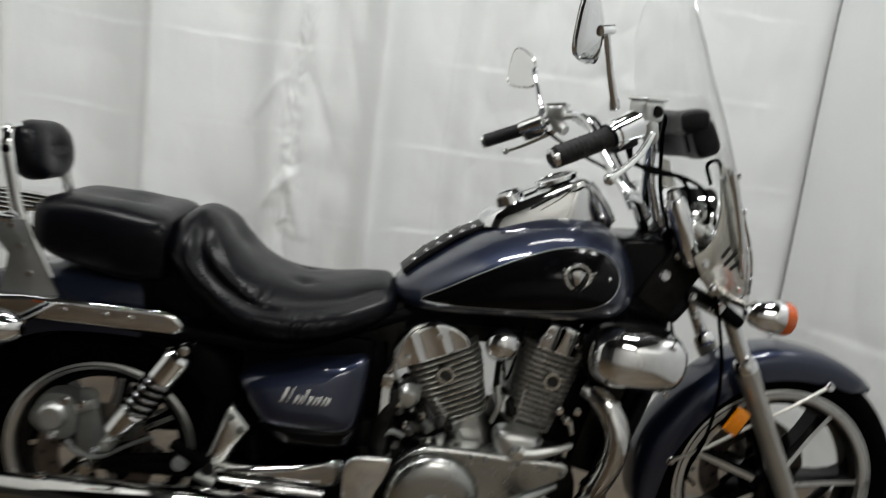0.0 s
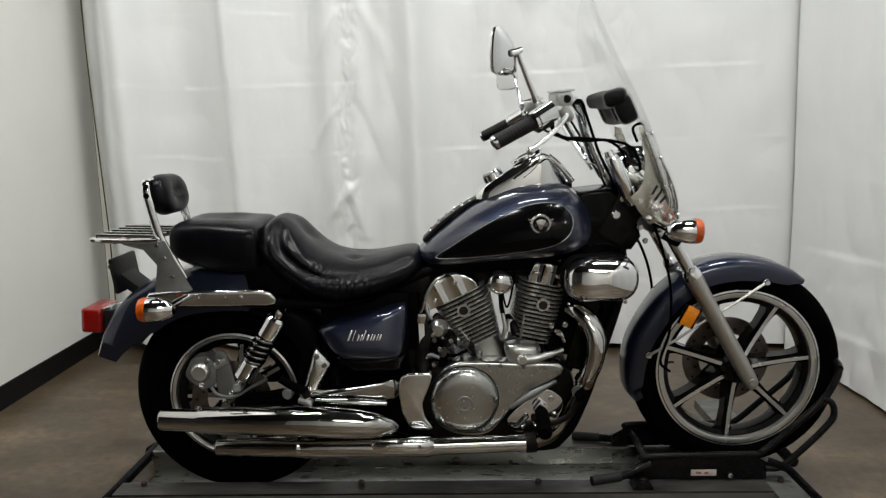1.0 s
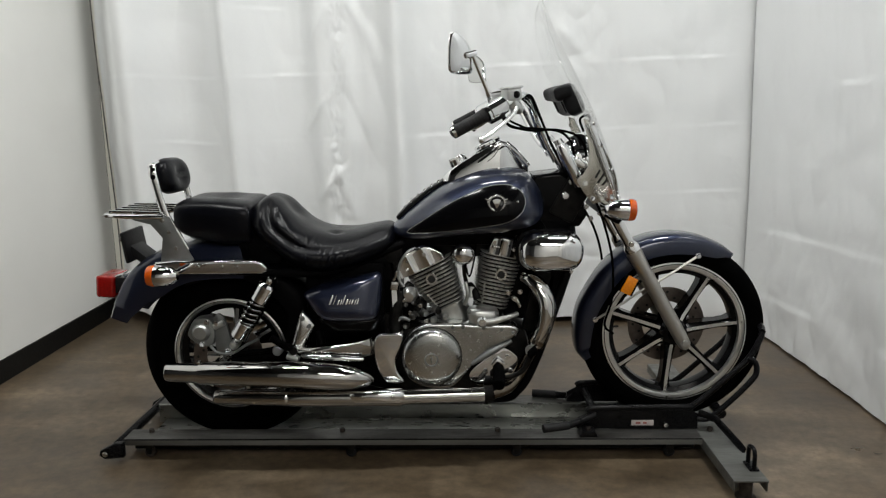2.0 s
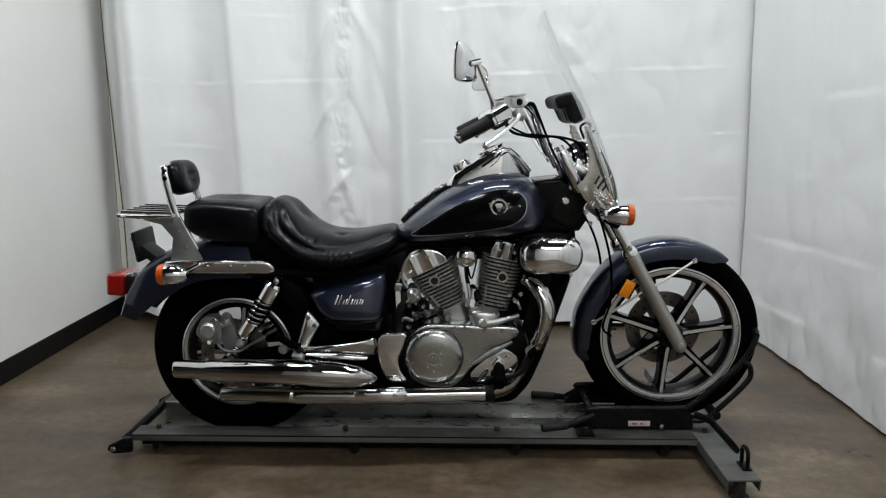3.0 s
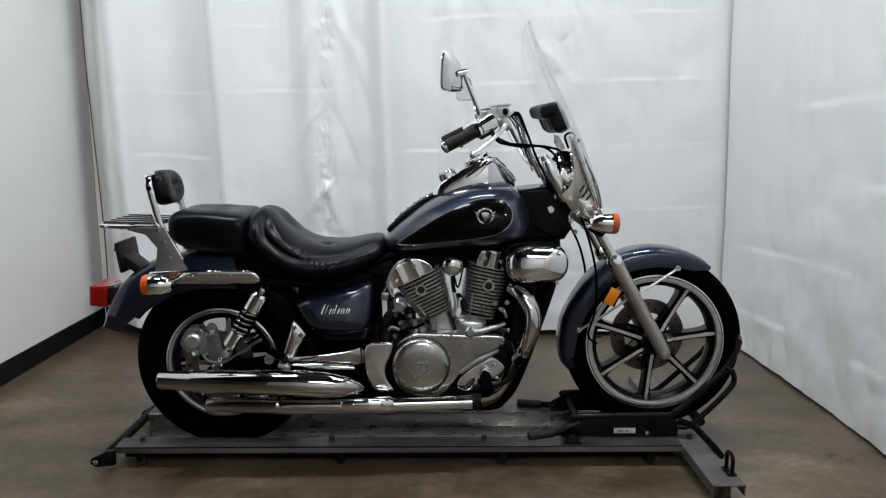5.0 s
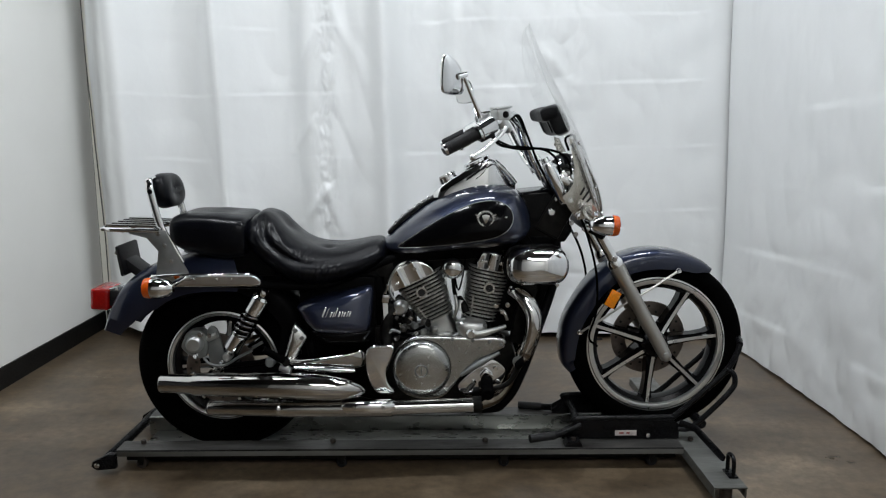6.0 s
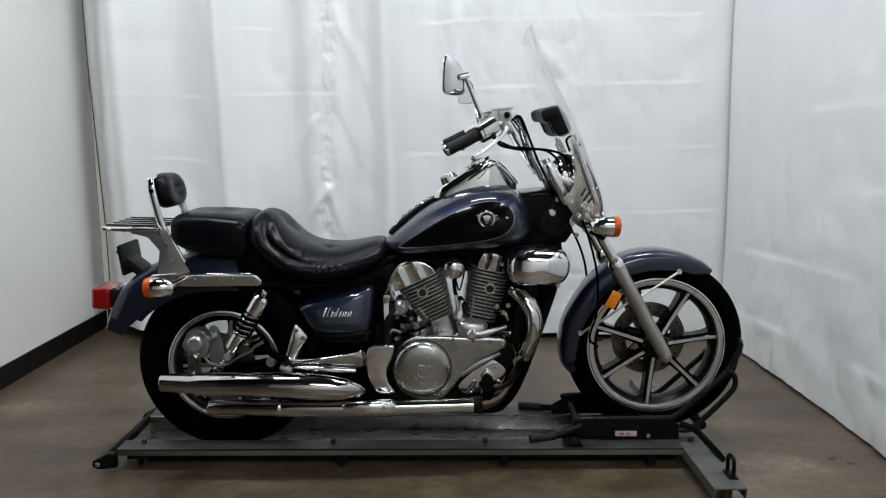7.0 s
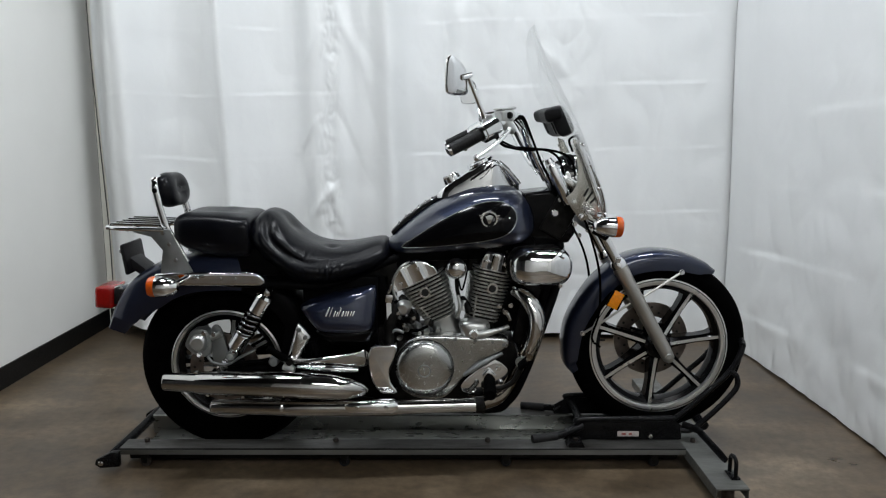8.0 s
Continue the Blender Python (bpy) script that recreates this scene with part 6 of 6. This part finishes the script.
for pts in CABLES:
    part("control_cable", tube(pts, 0.0042, 8, 6), RUBBER, bike, "black control cable")
for s in (-1, 1):
    part("brake_line_chrome", tube([(1.02, s * 0.285, 1.23), (1.062, s * 0.19, 1.19), (1.10, s * 0.12, 1.11), (1.145, s * 0.08, 1.03)], 0.0085, 12, 5), CHROME, bike)

# pouch on the windshield
pouch = thing("windshield_pouch", "soft black vinyl pouch strapped inside the windshield", "pouch", (1.186, 0, 1.162))


def pouch_body(rows, cx, cz, tilt, swell=0.004):
    """A soft roll across the machine that bends back with the sheet: rows of y, half depth, half height."""
    rr = []
    for y, hx, hz in spline(rows, 6):
        rr.append([(a, y, b) for a, b in oval(hx, hz, hz, 36, 3.4, 3.4)])
    b = bmesh.new()
    skin(b, rr)
    bmesh.ops.transform(b, matrix=pose(cx, 0, cz, 0, tilt, 0), verts=b.verts[:])
    for v in b.verts:
        y = v.co.y
        v.co += swell * V(noise.noise(v.co * 14), noise.noise(v.co * 15 + V(3, 0, 0)), noise.noise(v.co * 13 + V(0, 5, 0)))
        v.co.x -= 1.2 * y * y
    return b


part("pouch_body", pouch_body([(-0.141, 0.014, 0.024), (-0.137, 0.023, 0.036), (-0.118, 0.027, 0.042), (0, 0.029, 0.044), (0.118, 0.027, 0.042), (0.137, 0.023, 0.036), (0.141, 0.014, 0.024)], 0.030, 0.052, -26), POUCH, pouch)
part("pouch_flap", pouch_body([(-0.147, 0.014, 0.010), (-0.143, 0.028, 0.020), (-0.118, 0.033, 0.025), (0, 0.035, 0.027), (0.118, 0.033, 0.025), (0.143, 0.028, 0.020), (0.147, 0.014, 0.010)], 0.000, 0.084, -16), POUCH, pouch, "folded-over pouch flap")
for y in (-0.09, 0.09):
    part("pouch_strap", box((-0.022, y, 0.052), (0.006, 0.022, 0.075), (0, -26, 0), 0.002), BLACK_PLASTIC, pouch)

# key with a paper tag
key = thing("key_tag", "white paper tag on a key ring hanging under the seat", "key tag", (0.60, -0.15, 0.60))
part("key_head", box((0.004, 0, 0.012), (0.026, 0.012, 0.03), (0, 8, 0), 0.005), CHROME_WORN, key)
part("key_ring", tube([(0.0, -0.004, 0.032), (0.008, -0.004, 0.045), (0.012, -0.002, 0.065)], 0.006, 8), CHROME, key)
part("paper_tag", box((0.004, -0.002, -0.04), (0.017, 0.002, 0.075), (0, -2, 3), 0.0006), PAPER, key, "white paper strip")

# ---- wheel dolly ----
dolly = thing("motorcycle_dolly", "scuffed grey steel motorcycle dolly on small casters", "dolly")
RAIL_Z, DX0, DX1 = 0.078, -0.352, 1.655


def channel(y0, y1, toward):
    """A pressed rail: flat top with a lip down on both sides."""
    # inner lip drawn down near the floor to hold the dark line of shade
    prof = [(y0, RAIL_Z - 0.022), (y0, RAIL_Z - 0.004), (y0 + 0.004, RAIL_Z), (y1 - 0.004, RAIL_Z), (y1, RAIL_Z - 0.004), (y1, RAIL_Z - 0.074), (y1 - 0.003, RAIL_Z - 0.074), (y1 - 0.003, RAIL_Z - 0.003), (y0 + 0.003, RAIL_Z - 0.003), (y0 + 0.003, RAIL_Z - 0.022)]
    if toward > 0:
        prof = [(y0 + y1 - y, z) for y, z in prof]
    b = bmesh.new()
    skin(b, [[(x, y, z) for y, z in prof] for x in (DX0, DX0 + 0.6, DX1 - 0.6, DX1)])
    return b


def stain_top_shade_hollow(b):
    """Gives the upward faces an oil-stained finish and colours the hollow under the rail near-black, as shade."""
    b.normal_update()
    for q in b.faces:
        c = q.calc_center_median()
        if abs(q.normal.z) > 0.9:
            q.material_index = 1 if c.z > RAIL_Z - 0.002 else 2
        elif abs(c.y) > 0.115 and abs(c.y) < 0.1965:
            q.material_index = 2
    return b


near_rail = part("rail", stain_top_shade_hollow(channel(-0.198, -0.112, -1)), [STEEL, DIRTY_STEEL, CASE_DARK], dolly)
far_rail = part("rail", stain_top_shade_hollow(channel(0.112, 0.198, 1)), [DECK_STEEL, DIRTY_STEEL, CASE_DARK], dolly)
part("deck", box(((DX0 + DX1) / 2, 0, 0.016), (DX1 - DX0 - 0.06, 0.219, 0.006), bevel=0.001), DECK_STEEL, dolly, "worn bright steel wheel track")
arm = part("cross_arm", box(((1.655 + 1.762) / 2 + 0.0015, 0.035, RAIL_Z - 0.006), (0.107, 1.04, 0.006), bevel=0.002), STEEL, dolly, "wide grey steel cross arm")
for x in (1.659, 1.759):
    part("arm_lip", box((x, 0.035, RAIL_Z - 0.024), (0.005, 1.036, 0.030), bevel=0.001), STEEL, arm)
for s in (-1, 1):
    foot = part("arm_foot", lathe([(0, 0.0), (0.03, 0.0), (0.032, 0.004), (0.028, 0.008), (0.020, 0.010), (0.020, 0.068)], (1.71, s * 0.445, 0.0), (0, 0, 1), 20), RUST, arm)
    for x in (DX0 + 0.08, 0.44, 1.02, 1.55):
        caster = part("caster", lathe([(0, -0.010), (0.016, -0.010), (0.019, -0.006), (0.019, 0.006), (0.016, 0.010), (0, 0.010)], (x, s * 0.168, 0.0192), (0, 1, 0), 20), RUST if x < 0 else BLACK_PLASTIC, dolly)
        part("caster_fork", prism([(x - 0.016, 0.058), (x + 0.016, 0.058), (x + 0.008, 0.016), (x - 0.008, 0.016)], s * 0.168 - 0.016, s * 0.168 - 0.0125, 0.001), CASE_DARK, caster)
        part("caster_fork", prism([(x - 0.016, 0.058), (x + 0.016, 0.058), (x + 0.008, 0.016), (x - 0.008, 0.016)], s * 0.168 + 0.0125, s * 0.168 + 0.016, 0.001), CASE_DARK, caster)
        part("caster_stem", lathe([(0.014, 0.056), (0.014, 0.0745), (0.006, 0.075)], (x, s * 0.168, 0.0), (0, 0, 1), 12), STEEL, caster)
    for x in (DX0 + 0.075, 0.405, 0.955, 1.70):
        head = bmesh.new()
        lathe([(0.010, 0.0), (0.010, 0.009), (0.0085, 0.012), (0, 0.012)], (x, s * 0.135, RAIL_Z), (0, 0, 1), 6, head)
        part("rail_bolt", head, RUST, near_rail if s < 0 else far_rail, "rusty bolt head")
end = part("end_bar", tube([(-0.395, -0.225, 0.040), (-0.378, -0.10, 0.052), (-0.368, 0.10, 0.056), (-0.362, 0.225, 0.06)], 0.020, 12, flat=0.7), CHOCK_BLACK, dolly, "black end bar")
part("end_plate", prism([(-0.43, 0.03), (-0.425, 0.048), (-0.37, 0.075), (-0.345, 0.075), (-0.345, 0.022), (-0.41, 0.016)], -0.225, -0.198, 0.006), CHOCK_BLACK, end)
part("end_plate", prism([(-0.42, 0.03), (-0.415, 0.048), (-0.37, 0.075), (-0.345, 0.075), (-0.345, 0.022), (-0.40, 0.016)], 0.199, 0.222, 0.006), CHOCK_BLACK, end)
part("end_pin", bolt(-0.408, -0.226, 0.036, 0.008, 0.004), CHROME_WORN, end)

# ---- wheel chock on the dolly ----
chock = thing("wheel_chock", "black steel wheel chock clamping the front wheel", "wheel chock", (1.45, 0, RAIL_Z))
CX, CZ = 1.45, RAIL_Z


def loc(rows):
    return [(x - CX, y, z - CZ) for x, y, z in rows]


for s in (-1, 1):
    b = prism([(x - CX, z - CZ) for x, z in ((1.235, 0.082), (1.235, 0.120), (1.30, 0.158), (1.62, 0.160), (1.66, 0.135), (1.66, 0.082))], s * 0.122 - 0.003, s * 0.122 + 0.003, 0.001)
    side = part("side_plate", b, CHOCK_BLACK, chock, "black steel side plate")
    part("top_tube", tube(loc([(1.27, s * 0.122, 0.145), (1.31, s * 0.122, 0.158), (1.60, s * 0.120, 0.160), (1.648, s * 0.117, 0.168), (1.734, s * 0.115, 0.245), (1.821, s * 0.112, 0.328), (1.860, s * 0.108, 0.395), (1.872, s * 0.100, 0.428)]), 0.0105, 12, 5), CHOCK_BLACK, chock, "bent black steel tube")
    part("lower_tube", tube(loc([(1.655, s * 0.128, 0.118), (1.70, s * 0.132, 0.126), (1.775, s * 0.134, 0.197), (1.838, s * 0.130, 0.265), (1.852, s * 0.126, 0.295), (1.846, s * 0.120, 0.325), (1.822, s * 0.114, 0.338)]), 0.010, 12, 5), CHOCK_BLACK, chock, "bent black steel tube")
    low = 0.0 if s < 0 else -0.018
    part("handle", tube(loc([(1.115, s * 0.185, 0.110 + low * 1.1), (1.19, s * 0.165, 0.110 + low), (1.25, s * 0.14, 0.118 + low), (1.30, s * 0.126, 0.135 + low / 2)]), 0.013, 12, 4), CHOCK_BLACK, chock, "black steel handle")
    part("handle_sleeve", tube(loc([(1.11, s * 0.187, 0.110 + low * 1.1), (1.20, s * 0.163, 0.111 + low)]), 0.0150, 12), GRIP_RUBBER, chock)
    part("chock_foot", prism([(x - CX, z - CZ) for x, z in ((1.235, 0.0785), (1.30, 0.0785), (1.29, 0.098), (1.245, 0.098))], s * 0.16 - 0.028, s * 0.16 + 0.028, 0.004), CHOCK_BLACK, chock)
    part("chock_bolt", lathe([(0.009, 0.0), (0.009, 0.008), (0, 0.009)], (1.268 - CX, s * 0.17, 0.098 - CZ), (0, 0, 1), 6), RUST, chock)
    part("plate_knob", lathe([(0, s * 0.014), (0.008, s * 0.012), (0.010, 0.0)], (1.545 - CX, s * 0.126, 0.098 - CZ), (0, 1, 0), 14), CHROME_WORN, chock)
label_ = part("label_plate", box((1.466 - CX, -0.1262, 0.104 - CZ), (0.078, 0.0016, 0.020), bevel=0.0004), LABEL_FADED, chock, "faded whitish printed label")
for i, w in enumerate((0.016, 0.012)):
    part("label_print", box((1.450 - CX + 0.024 * i, -0.1274, 0.104 - CZ), (w, 0.0008, 0.007), bevel=0), LABEL_RED, label_)
part("cradle", tube(loc([(1.30, -0.118, 0.13), (1.315, -0.05, 0.10), (1.315, 0.05, 0.10), (1.30, 0.118, 0.13)]), 0.014, 12, 4), CHOCK_BLACK, chock)
part("cradle_pan", box((1.50 - CX, 0, 0.0755 - CZ), (0.32, 0.205, 0.008), bevel=0.002), CHOCK_BLACK, chock)
part("cradle_roller", tube(loc([(1.44, -0.118, 0.098), (1.44, 0.118, 0.098)]), 0.018, 14), CHOCK_BLACK, chock)
part("cradle_roller", tube(loc([(1.745, -0.112, 0.130), (1.745, 0.112, 0.130)]), 0.018, 14), CHOCK_BLACK, chock)
part("rear_hoop", tube(loc([(1.235, 0.122, 0.095), (1.275, 0.130, 0.124), (1.335, 0.134, 0.138), (1.395, 0.130, 0.124), (1.41, 0.122, 0.10)]), 0.009, 10, 5), CHOCK_BLACK, chock)
part("top_bridge", tube(loc([(1.872, -0.100, 0.426), (1.886, -0.05, 0.432), (1.886, 0.05, 0.432), (1.872, 0.100, 0.426)]), 0.0115, 12, 4), CHOCK_BLACK, chock)
for s in (-1, 1):
    part("brace", tube(loc([(1.66, s * 0.125, 0.140), (1.712, s * 0.150, 0.128), (1.752, s * 0.265, 0.088), (1.757, s * 0.300, 0.080)]), 0.014, 8, flat=0.3), CHOCK_BLACK, chock, "flat black steel brace")

hook = thing("tie_down_ring", "black steel tie-down ring standing on the cross arm", "ring", (1.742, -0.395, RAIL_Z - 0.003))
part("ring", tube([(0, -0.024, 0.0), (0, -0.024, 0.05), (0, -0.012, 0.066), (0, 0.012, 0.066), (0, 0.024, 0.05), (0, 0.024, 0.0)], 0.007, 10, 4), CHOCK_BLACK, hook)
part("ring_base", box((0, 0, 0.003), (0.03, 0.062, 0.006), bevel=0.002), CHOCK_BLACK, hook)
